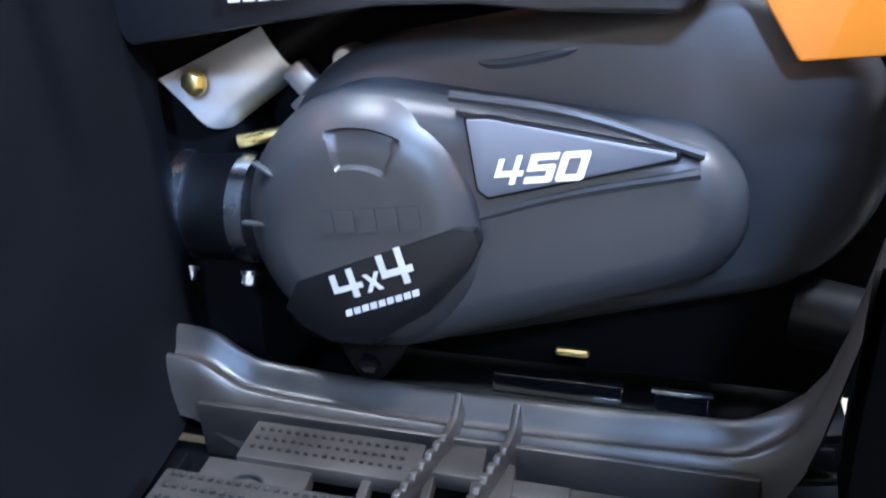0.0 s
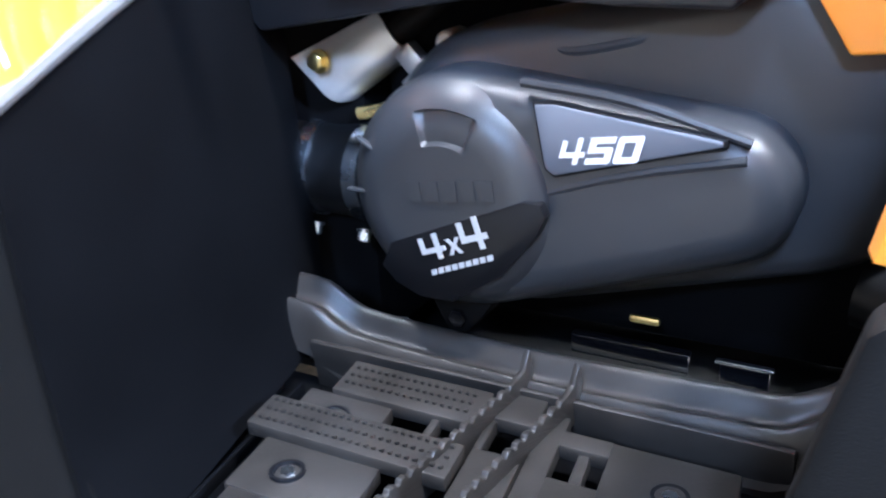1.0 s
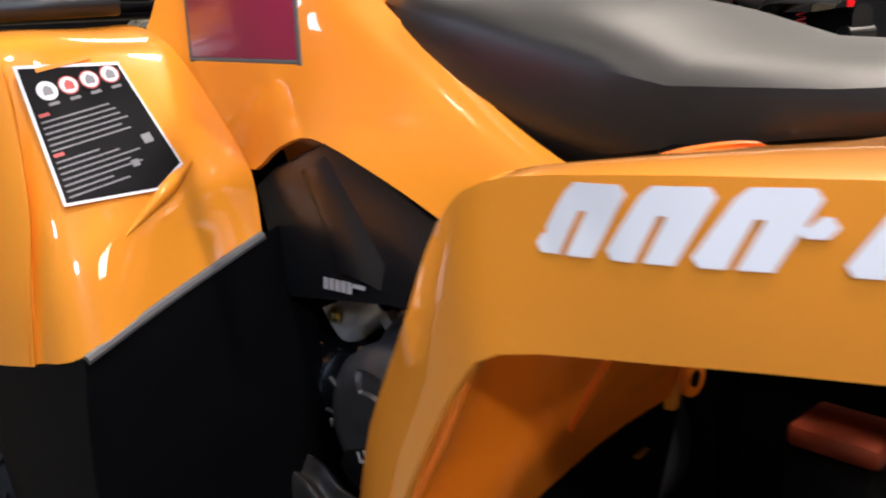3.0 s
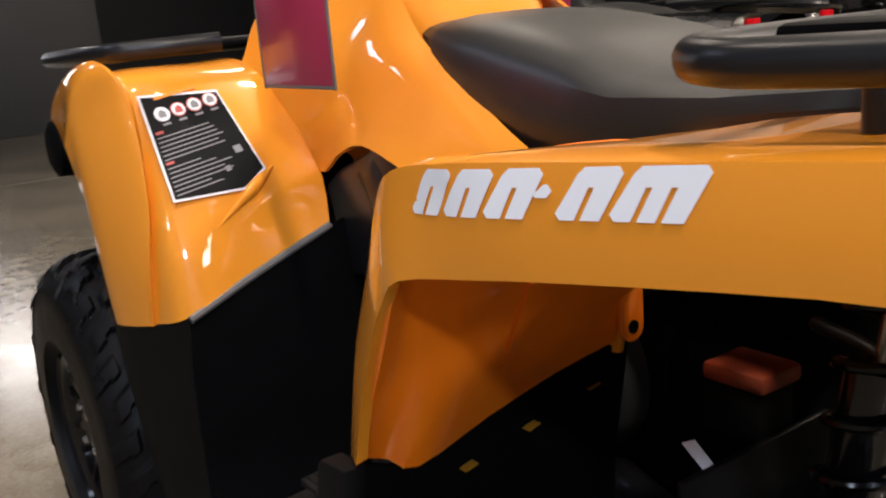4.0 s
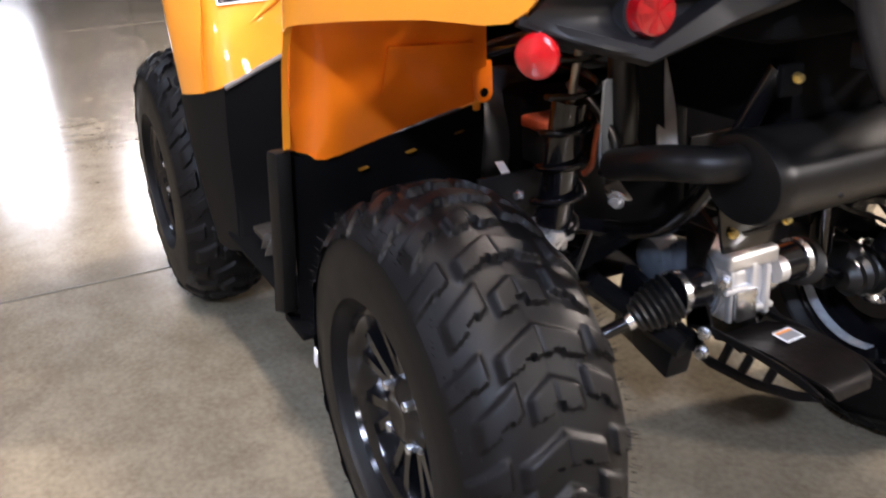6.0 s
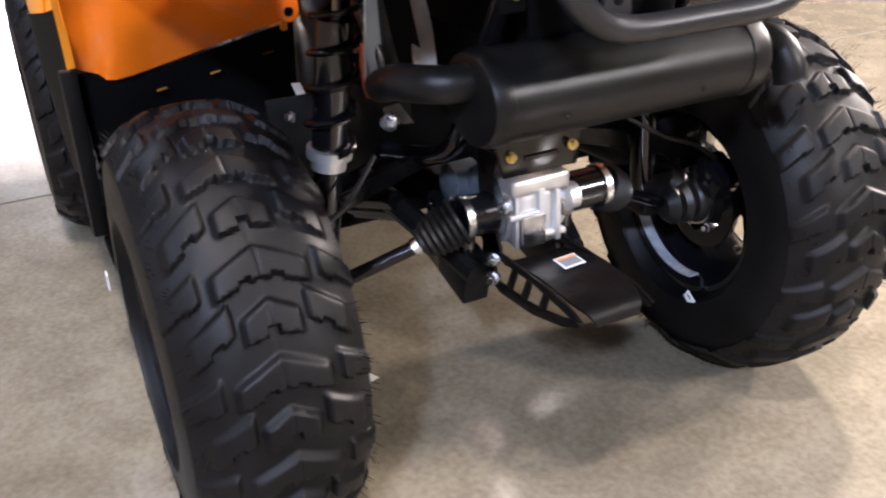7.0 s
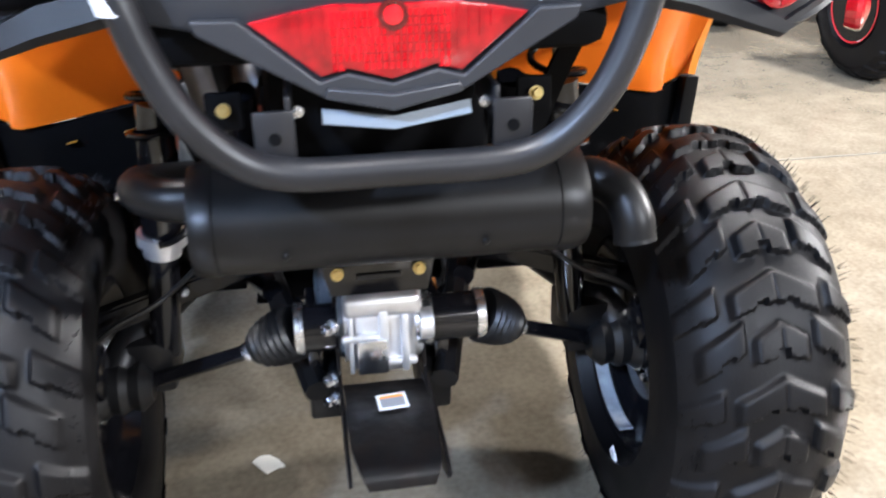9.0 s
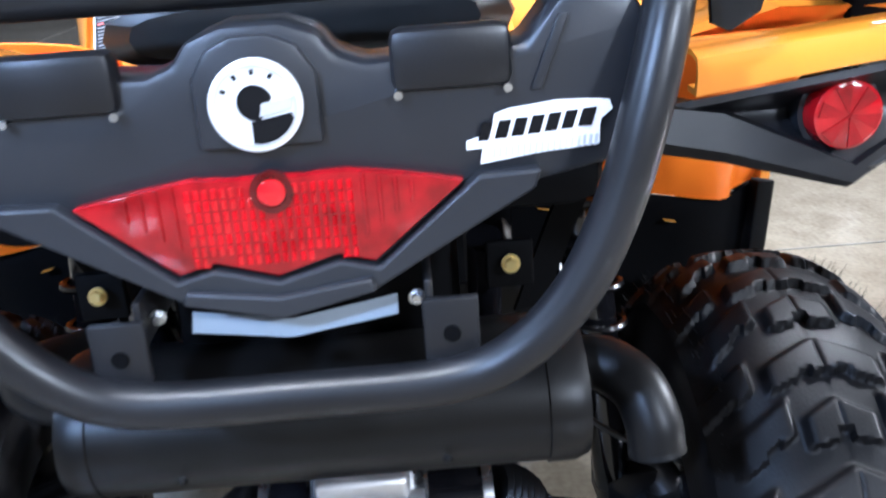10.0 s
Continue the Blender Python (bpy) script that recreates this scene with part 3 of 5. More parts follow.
def front_fender(s):
    rows = [[(-1.60, -.45, .82), (-1.62, -.45, .88), (-1.60, -.41, .90), (-1.60, -.36, .91), (-1.60, -.30, .91), (-1.60, -.22, .92)],
            [(-1.36, -.525, .825), (-1.36, -.535, .885), (-1.36, -.505, .940), (-1.36, -.45, .945), (-1.36, -.36, .945), (-1.36, -.27, .95)],
            [(-1.19, -.552, .85), (-1.17, -.553, .940), (-1.13, -.53, .972), (-1.11, -.45, .962), (-1.12, -.36, .960), (-1.13, -.29, .962)],
            [(-1.11, -.575, .86), (-1.055, -.562, .948), (-1.012, -.53, .972), (-1.005, -.45, .952), (-1.01, -.36, .945), (-1.03, -.29, .945)],
            [(-1.095, -.575, .84), (-1.045, -.566, .895), (-.975, -.515, .918), (-.962, -.45, .905), (-.958, -.36, .895), (-.975, -.28, .90)],
            [(-1.09, -.562, .76), (-1.030, -.570, .775), (-.925, -.525, .785), (-.890, -.490, .775), (-.888, -.36, .790), (-.900, -.262, .80)],
            [(-1.08, -.552, .67), (-1.022, -.570, .675), (-.915, -.540, .69), (-.857, -.503, .70), (-.868, -.38, .725), (-.880, -.262, .755)],
            [(-1.07, -.545, .590), (-1.015, -.567, .590), (-.920, -.545, .602), (-.835, -.512, .628), (-.849, -.39, .672), (-.862, -.270, .712)]]
    for i, r in enumerate(rows):
        a, b = Vector(r[2]), Vector(r[3])
        if i > 1:
            r[2] = a + Vector((.005, 0, .002))
            r.insert(3, a.lerp(b, .24) + Vector((-.011, 0, -.010 if i < 4 else -.002)))
        else:
            r.insert(3, a.lerp(b, .4))
    bm = sheet(rows, 0.005, k=4)
    part("inner_arch", side(loft([[(-1.30 + .05 * w * math.cos(a), -.556 + q, .835 + .05 * w * math.sin(a)) for a in (2 * math.pi * j / 20 for j in range(20))] for q, w in ((0, .7), (.006, .95), (.04, 1.0))]), s), BLACK, ATV, "black inner wheel arch")
    return part("front_fender", side(bm, s), ORANGE, ATV, "glossy orange-yellow plastic front fender")


FF = {s: front_fender(s) for s in (-1, 1)}


def leg_guard(s):
    """Black leg shield with its pale strip, and the flare outside it."""
    shield = part("leg_shield", side(sheet([[(-.842, -.515, .622), (-.850, -.40, .662), (-.864, -.268, .708), (-.870, -.20, .72)],
                                            [(-.832, -.524, .52), (-.835, -.40, .54), (-.850, -.262, .56), (-.865, -.20, .58)],
                                            [(-.818, -.529, .40), (-.82, -.40, .40), (-.838, -.258, .40), (-.855, -.20, .42)],
                                            [(-.79, -.540, .31), (-.80, -.40, .335), (-.825, -.262, .345), (-.85, -.20, .36)]], 0.006, k=3), s), BLACK, ATV, "matt black plastic leg shield")
    part("edge_strip", side(tube([(-.833, -.514, .624), (-.845, -.40, .666), (-.858, -.272, .708)], 0.006, 8, 4), s), STRIP, shield, "pale grey edge strip")
    part("fender_flare", side(sheet([[(-1.075, -.546, .592), (-1.015, -.570, .590), (-.925, -.548, .600), (-.836, -.516, .624)],
                                     [(-1.055, -.546, .50), (-1.00, -.568, .50), (-.91, -.548, .50), (-.825, -.518, .51)],
                                     [(-1.02, -.546, .38), (-.965, -.562, .38), (-.89, -.550, .38), (-.81, -.523, .39)],
                                     [(-.96, -.546, .28), (-.91, -.556, .28), (-.85, -.550, .28), (-.77, -.54, .30)]], 0.006, k=3), s), GREY, ATV, "dark grey plastic fender flare")


for s in (-1, 1):
    leg_guard(s)


def footwell(s):
    lip = [(-.234, .366), (-.241, .381), (-.247, .3855), (-.253, .381), (-.259, .372), (-.265, .369), (-.271, .373), (-.276, .3735), (-.280, .366), (-.283, .352), (-.286, .330)]
    spine = [(-.845, .026), (-.805, .023), (-.778, .008), (-.745, .001), (-.60, -.004), (-.45, 0), (-.405, .006), (-.374, .045), (-.352, .14)]
    fw = part("footwell", side(sheet([[(x + (.0 if z < .03 else (.28 + y) * .3), y, q + z) for x, z in spine] for y, q in lip], 0.004, k=3), s), BOARD, ATV, "dark grey plastic footwell with raised lip", 60)
    for x0 in (-.812, -.790, -.770):
        part("tray_rib", side(box((x0, -.40, .328), (.004, .20, .012), 0.001, (0, 0, 8)), s), BLACK, fw)
    part("tray", side(box((-.61, -.41, .318), (.46, .28, .01), 0.003), s), BLACK, fw)
    turn = Matrix.Translation((-.65, -.38, 0)) @ pose(0, 0, 0, 0, 0, -7) @ Matrix.Translation((.65, .38, 0))

    def board(bm):
        bmesh.ops.transform(bm, matrix=turn, verts=bm.verts)
        return side(bm, s)

    def sheared(bm):
        for v in bm.verts:
            v.co.x -= (v.co.y + .38) * .14
        return side(bm, s)

    bars = [((x0 + x1) / 2, (y0 + y1) / 2, x1 - x0, y1 - y0, z) for x0, x1, y0, y1, z in (
        (-.752, -.677, -.375, -.345, .357), (-.732, -.606, -.345, -.300, .361), (-.642, -.636, -.374, -.343, .357), (-.770, -.604, -.413, -.374, .364),
        (-.752, -.655, -.470, -.413, .356), (-.632, -.626, -.46, -.413, .355), (-.655, -.604, -.52, -.458, .355), (-.748, -.655, -.52, -.470, .355),
        (-.602, -.565, -.325, -.288, .357), (-.602, -.596, -.362, -.325, .355), (-.571, -.565, -.362, -.325, .355), (-.602, -.565, -.52, -.362, .355),
        (-.562, -.544, -.52, -.30, .355), (-.529, -.521, -.372, -.335, .352), (-.544, -.507, -.336, -.318, .356), (-.544, -.507, -.52, -.372, .355), (-.507, -.420, -.52, -.322, .358))]
    for x, y, a, b, z in bars:
        part("board_bar", sheared(box((x, y, z + .002), (a + .001, b + .001, .012), 0.0018)), BOARD, fw)
    part("tray_wall", side(box((-.60, -.283, .345), (.40, .006, .05), 0.002, (8, 0, 0)), s), BOARD, fw)
    ribs = []
    for y in (-.311, -.322, -.333, -.381, -.393, -.405):
        x0, n = (-.762, 24) if y < -.35 else (-.724, 17)
        for i in range(n):
            ribs.append(box((x0 + i * .0066, y, .3735 if y < -.35 else .3705), (.0030, .0026, .0022), 0))
    tagged(part("grip_dots", sheared(join(*ribs)), BOARD, fw), kind="stuff")
    for x in (-.615, -.572):
        o = [(-.53, .348), (-.272, .348), (-.262, .378), (-.268, .397), (-.276, .382)]
        for i in range(19):
            y = -.290 - i * .0122
            o += [(y, .3785), (y - .006, .3785), (y - .0075, .3755), (y - .0105, .3755)]
        part("foot_peg", board(prism(o, "x", x - .0026, x + .0026, 0.001)), BOARD, fw, "toothed foot peg")
    for x, y in ((-.717, -.372), (-.706, -.443), (-.464, -.362)):
        part("screw_cup", side(lathe([(.360, .0125), (.3662, .0125), (.3662, .0098), (.3630, .0085)], 24, "z", (x, y, 0)), s), LABEL, fw)
        part("screw", side(lathe([(.362, .0062), (.3665, .0052)], 6, "z", (x, y, 0)), s), STEEL, fw)


for s in (-1, 1):
    footwell(s)


def body_side(s):
    rows = [[(-1.06, -.30, .945), (-.95, -.275, .86), (-.895, -.262, .785), (-.82, -.264, .818), (-.752, -.264, .834), (-.65, -.262, .806), (-.544, -.262, .768), (-.42, -.27, .72)],
            [(-1.06, -.285, .97), (-.95, -.262, .90), (-.885, -.245, .86), (-.82, -.242, .87), (-.745, -.238, .875), (-.64, -.236, .85), (-.53, -.24, .812), (-.41, -.25, .77)],
            [(-1.06, -.26, 1.02), (-.95, -.24, .98), (-.88, -.215, .95), (-.82, -.205, .96), (-.74, -.198, .945), (-.63, -.205, .895), (-.52, -.218, .845), (-.40, -.235, .80)],
            [(-1.06, -.20, 1.08), (-.95, -.17, 1.07), (-.88, -.15, 1.06), (-.82, -.14, 1.04), (-.735, -.16, .975), (-.62, -.175, .912), (-.51, -.19, .855), (-.39, -.21, .81)]]
    part("body_side", side(sheet(rows, 0.005, k=4), s), ORANGE, ATV, "glossy orange-yellow body side panel")
    part("inner_panel", side(prism([(-.458, .712), (-.401, .622), (-.30, .632), (-.27, .785), (-.40, .785)], "y", -.222, -.232, 0.003), s), ORANGE, ATV, "orange-yellow inner body panel")
    ol = [(-.906, .760), (-.86, .788), (-.752, .828), (-.70, .815), (-.448, .708), (-.445, .675), (-.470, .650), (-.548, .651), (-.60, .655), (-.66, .653), (-.848, .624), (-.875, .656)]
    pan = part("side_panel", side(prism(ol, "y", -.18, -.246, 0.004), s), PANEL, ATV, "charcoal plastic engine side panel")
    part("facet", side(loft([[(-.81, -.245, .79), (-.752, -.245, .816), (-.655, -.245, .70), (-.665, -.245, .668), (-.735, -.245, .672)],
                             [(-.785, -.249, .785), (-.756, -.249, .80), (-.672, -.256, .70), (-.68, -.256, .678), (-.725, -.256, .682)]]), s), PANEL, pan)
    part("facet", side(prism([(-.56, .722), (-.465, .69), (-.462, .672), (-.53, .664)], "y", -.245, -.251, 0.005), s), PANEL, pan)
    part("groove", side(prism([(-.584, .675), (-.580, .675), (-.530, .734), (-.534, .736)], "y", -.2455, -.2475), s), BLACK, pan)
    if s < 0:
        m = frame_of((-.735, -.2545, .664), (1, 0, .06), (0, 0, 1))
        for i in range(5):
            flat(rect(-.027 + i * .0112, -.007, -.0185 + i * .0112, .007, .002), m, "print_bar", SILVER, pan, "silver lettering bar")
        flat(rect(.030, .001, .052, .006, .001), m, "print_bar", SILVER, pan)


for s in (-1, 1):
    body_side(s)


def ring(w, top, bottom, x, n=20, sq=3.2):
    """A rounded-square section across x."""
    out = []
    for i in range(n):
        a = 2 * math.pi * i / n
        c, q = math.cos(a), math.sin(a)
        out.append((x, w * math.copysign(abs(c) ** (2 / sq), c), (top + bottom) / 2 + (top - bottom) / 2 * math.copysign(abs(q) ** (2 / sq), q)))
    return out


seat = [(-.79, .09, .985, .95), (-.765, .14, .995, .93), (-.70, .17, 1.0, .88), (-.60, .185, .992, .83), (-.50, .19, .975, .79), (-.42, .195, .958, .79),
        (-.34, .20, .930, .82), (-.20, .20, .923, .85), (-.05, .195, .930, .87), (.06, .18, .94, .88), (.085, .15, .935, .89)]
part("seat", loft([ring(w, t, b, x) for x, w, t, b in seat]), SEAT, ATV, "long black vinyl seat")
part("fuel_tank_cover", loft([ring(w, t, b, x) for x, w, t, b in ((-1.15, .16, 1.02, .7), (-1.05, .2, 1.08, .7), (-.90, .17, 1.10, .7), (-.80, .14, 1.06, .7), (-.74, .12, .98, .7))]), ORANGE, ATV, "glossy orange-yellow tank cover")
part("front_body", loft([ring(w, t, b, x) for x, w, t, b in ((-1.72, .22, .80, .5), (-1.62, .3, .9, .45), (-1.4, .3, .95, .5), (-1.1, .24, .96, .5), (-.95, .2, .85, .4))]), BLACK, ATV, "black plastic front body")
part("handlebar", tube([(-.98, -.38, 1.15), (-1.02, -.2, 1.16), (-1.06, -.08, 1.12), (-1.06, .08, 1.12), (-1.02, .2, 1.16), (-.98, .38, 1.15)], 0.012), SATIN, ATV)


# engine bay
def engine():
    part("engine_block", box((-.55, 0, .50), (.50, .30, .30), 0.03), BLACK, ATV, "dark engine block behind the covers")
    part("gearbox", box((-.30, 0, .52), (.25, .24, .26), 0.03), BLACK, ATV)
    part("radiator_box", box((-.95, 0, .5), (.3, .34, .4), 0.03), BLACK, ATV)
    loops = []
    for y, d in ((-.08, 0), (-.185, 0), (-.198, .008), (-.205, .022)):
        loops.append([(p.x, y, p.y) for p in hull2((-.648, .512), .118 - d, (-.440, .560), .108 - d, 48)])
    hous = part("belt_housing", loft(loops), COVER, ATV, "charcoal plastic belt housing")
    loops = []
    for y, d in ((-.18, 0), (-.236, 0), (-.250, .006), (-.258, .018), (-.259, .03)):
        loops.append([(p.x, y, p.y) for p in hull2((-.668, .505), .0965 - d, (-.472, .527), .052 - d, 48)])
    cov = part("belt_cover", loft(loops), COVER, ATV, "charcoal plastic drive belt cover")
    dome = bmesh.new()
    rings = []

    def swell(x, lo, hi):
        x = min(1.0, max(0.0, (x - lo) / (hi - lo)))
        return x * x * (3 - 2 * x)

    for i in range(41):
        r = .0905 * i / 40
        row = []
        for j in range(144):
            t = 2 * math.pi * j / 144
            dx, dz = r * math.cos(t), r * math.sin(t)
            y = -.2725 + .0225 * max(0, (r - .052) / .0385) ** 2.4
            pocket = swell(r, .046, .0475) * (1 - swell(r, .0700, .0715)) * swell(t, 1.13, 1.155) * (1 - swell(t, 1.83, 1.855))
            row.append(dome.verts.new((-.671 + dx, y + .0055 * pocket, .506 + dz)))
        rings.append(row)
    for p, q in zip(rings, rings[1:]):
        for j in range(144):
            dome.faces.new((p[j], p[(j + 1) % 144], q[(j + 1) % 144], q[j]))
    part("dome", dome, COVER, cov, "", 60)
    part("ridge", tube([(-.592, -.2560, .519), (-.53, -.2575, .540), (-.452, -.2575, .558)], 0.0036, 8, 4), COVER, cov)
    part("ridge", tube([(-.61, -.2545, .599), (-.53, -.2575, .591), (-.45, -.2550, .569)], 0.0036, 8, 4), COVER, cov)
    part("badge_rim", prism([(-.5995, .5875), (-.583, .5885), (-.464, .572), (-.464, .566), (-.583, .5335), (-.591, .5388)], "y", -.255, -.2622, 0.001), LABEL, cov)
    part("badge_plate", prism([(-.598, .586), (-.583, .587), (-.466, .571), (-.466, .567), (-.583, .535), (-.59, .54)], "y", -.255, -.2635, 0.002), BADGE, cov, "satin grey badge plate")
    four = [(0, .92), (.20, .92), (.20, .47), (.60, .47), (.60, 1), (.80, 1), (.80, .47), (1, .47), (1, .28), (.80, .28), (.80, 0), (.60, 0), (.60, .28), (0, .28)]
    five = [(0, 0), (.92, 0), (1, .08), (1, .54), (.92, .62), (.28, .62), (.28, .78), (1, .78), (1, 1), (0, 1), (0, .42), (.72, .42), (.72, .22), (0, .22)]
    nought = [(.5, 0), (.5, .22), (.28, .22), (.28, .78), (.5, .78), (.5, 1), (.08, 1), (0, .92), (0, .08), (.08, 0)]

    def glyphs(shapes, m, lean, mat, label):
        """Squared figures, drawn as outlines: shape, x, y, width, height."""
        for o, x, y, w, h in shapes:
            flat([(x + px * w + lean * (y + py * h), y + py * h) for px, py in o], m, "number_print", mat, cov, label, 0.0006)

    m = frame_of((-.580, -.2642, .544), (1, 0, .13), (-.12, 0, 1))
    glyphs(((four, 0, 0, .0185, .0185), (five, .0205, 0, .018, .0185), (nought, .0405, 0, .018, .0185), ([(1 - x, y) for x, y in nought[::-1]], .0405, 0, .018, .0185)),
           m, .42, WHITE, "white number 450")
    part("decal", prism([(-.728, .447), (-.716, .434), (-.694, .425), (-.665, .425), (-.621, .455), (-.592, .492), (-.586, .506), (-.590, .515), (-.603, .516), (-.718, .468)], "y", -.262, -.2732, 0.0004), LABEL, cov, "glossy black drive decal")
    m = frame_of((-.6875, -.2737, .456), (1, 0, .36), (-.1, 0, 1))
    cross = [(0, 1), (.28, 1), (.5, .66), (.72, 1), (1, 1), (.66, .5), (1, 0), (.72, 0), (.5, .34), (.28, 0), (0, 0), (.34, .5)]
    glyphs(((four, 0, 0, .023, .021), (cross, .0245, .001, .013, .013), (four, .0385, .0005, .024, .026)), m, .04, SILVER, "silver 4x4 print")
    m = frame_of((-.655, -.2737, .4585), (1, 0, .40), (0, 0, 1))
    for i in range(9):
        flat(rect(-.029 + i * .0066, -.0022, -.0240 + i * .0066, .0022, .001), m, "print_bar", SILVER, cov)
    m = frame_of((-.664, -.2732, .517), (1, 0, .12), (0, 0, 1))
    for i in range(5):
        flat(rect(-.035 + i * .0155, -.008, -.024 + i * .0155, .008), m, "embossed_bar", COVER, cov, "", 0.0005)
    for a in (150, 180):
        c = math.radians(a)
        part("tick", box((-.671 + .080 * math.cos(c), -.2655, .506 + .080 * math.sin(c)), (.018, .006, .003), 0.001, (0, -a, 0)), COVER, cov)
    lug = part("lower_lug", prism([(-.712, .418), (-.640, .420), (-.660, .392), (-.672, .378), (-.688, .376), (-.696, .388)], "y", -.19, -.238, 0.004), GREY, cov)
    part("lug_bolt", lathe([(-.236, .009), (-.2415, .008)], 6, "y", (-.680, 0, .392)), GLOSS, lug)
    part("vent_lip", tube([(-.61, -.2, .615), (-.59, -.203, .612), (-.55, -.203, .620), (-.53, -.2, .626)], 0.004, 8, 4), COVER, hous)
    bolt((-.752, -.207, .357), (0, -1, 0), .006, .008, STEEL, ATV)
    # duct with clamps
    duct = part("intake_duct", lathe([(-.93, .044), (-.79, .044), (-.75, .046)], 32, "x", (0, -.165, .485)), BOOT, ATV, "black rubber intake duct")
    for x in (-.855, -.80):
        part("hose_clamp", lathe([(x - .007, .0465), (x + .007, .0465), (x + .007, .0445), (x - .007, .0445)], 32, "x", (0, -.165, .485), closed=True), STEEL, duct, "steel hose clamp")
        bolt((x, -.190, .437), (0, -.4, -1), .006, .012, STEEL, duct)
    brk = part("bracket", sheet([[(-.868, -.184, .590), (-.845, -.188, .572), (-.828, -.184, .554), (-.816, -.168, .551), (-.812, -.150, .556)],
                                 [(-.822, -.176, .612), (-.806, -.180, .594), (-.793, -.176, .578), (-.783, -.160, .576), (-.779, -.142, .580)],
                                 [(-.785, -.166, .630), (-.772, -.169, .613), (-.762, -.164, .600), (-.753, -.148, .598), (-.749, -.130, .602)]], 0.004, k=3), ALU, ATV, "bent zinc-plated steel bracket")
    part("bracket_tube", tube([(-.785, -.15, .605), (-.72, -.13, .65), (-.66, -.11, .69)], .016, 14, 3), GREY, brk, "dark steel tube")
    bolt((-.832, -.190, .590), (0, -1, .1), .008, .010, GOLD, brk)
    part("linkage", join(box((-.735, -.16, .588), (.07, .012, .014), 0.002, (0, -42, 0)), box((-.754, -.163, .592), (.020, .016, .022), 0.003, (0, -42, 0)), lathe([(-.178, .008), (-.176, .010), (-.15, .010)], 16, "y", (-.713, 0, .608))), ALU, ATV, "bright metal linkage")
    part("spring_bolt", tube([(-.81, -.17, .54), (-.77, -.16, .548)], 0.006, 10, smooth=False), GOLD, ATV)
    part("frame_tube", tube([(-.935, -.16, .545), (-.908, -.165, .528), (-.886, -.166, .512), (-.892, -.17, .475)], 0.009), STEEL, ATV, "bright steel frame tube")
    for y, z in ((-.20, .33), (-.16, .30), (.16, .30), (.2, .33)):
        part("frame_rail", tube([(-1.1, y, z), (-.40, y, z), (-.1, y * .7, z + .06)], 0.016, 10, 3), GLOSS, ATV)
    part("skid_floor", box((-.690, 0, .27), (.76, .36, .01), 0.003), BLACK, ATV)
    for s in (-1, 1):
        part("footwell_end", side(box((-.385, -.375, .292), (.10, .36, .018), 0.004), s), BLACK, ATV)
    part("frame_step", box((-.453, -.20, .3775), (.044, .006, .003), 0.001), STEEL, ATV, "bright edged frame step")
    part("frame_step_face", box((-.453, -.197, .362), (.038, .006, .026), 0.002), GLOSS, ATV)
    part("drain_plug", box((-.535, -.19, .396), (.026, .006, .007), 0.003), GOLD, ATV, "yellow zinc drain plug")
    part("lower_tube", box((-.545, -.195, .368), (.10, .012, .018), 0.003), GLOSS, ATV)


engine()


def drape(outline, m, name, mat, panel, label):
    """A thin film of the outline, laid on the outer face of a panel along y."""
    tree = BVHTree.FromPolygons([v.co for v in panel.data.vertices], [p.vertices for p in panel.data.polygons])
    bm = prism(outline, "z", 0, 0.0004)
    bmesh.ops.triangulate(bm, faces=bm.faces)
    bmesh.ops.transform(bm, matrix=m, verts=bm.verts)
    face = m.to_3x3() @ Vector((0, 0, 1))
    for v in bm.verts:
        off = (v.co - m.translation).dot(face)
        hit = tree.ray_cast(Vector((v.co.x, -1, v.co.z)), Vector((0, 1, 0)))
        if hit[0]:
            v.co.y = hit[0].y - 0.0012 - off
    return part(name, bm, mat, panel, label)


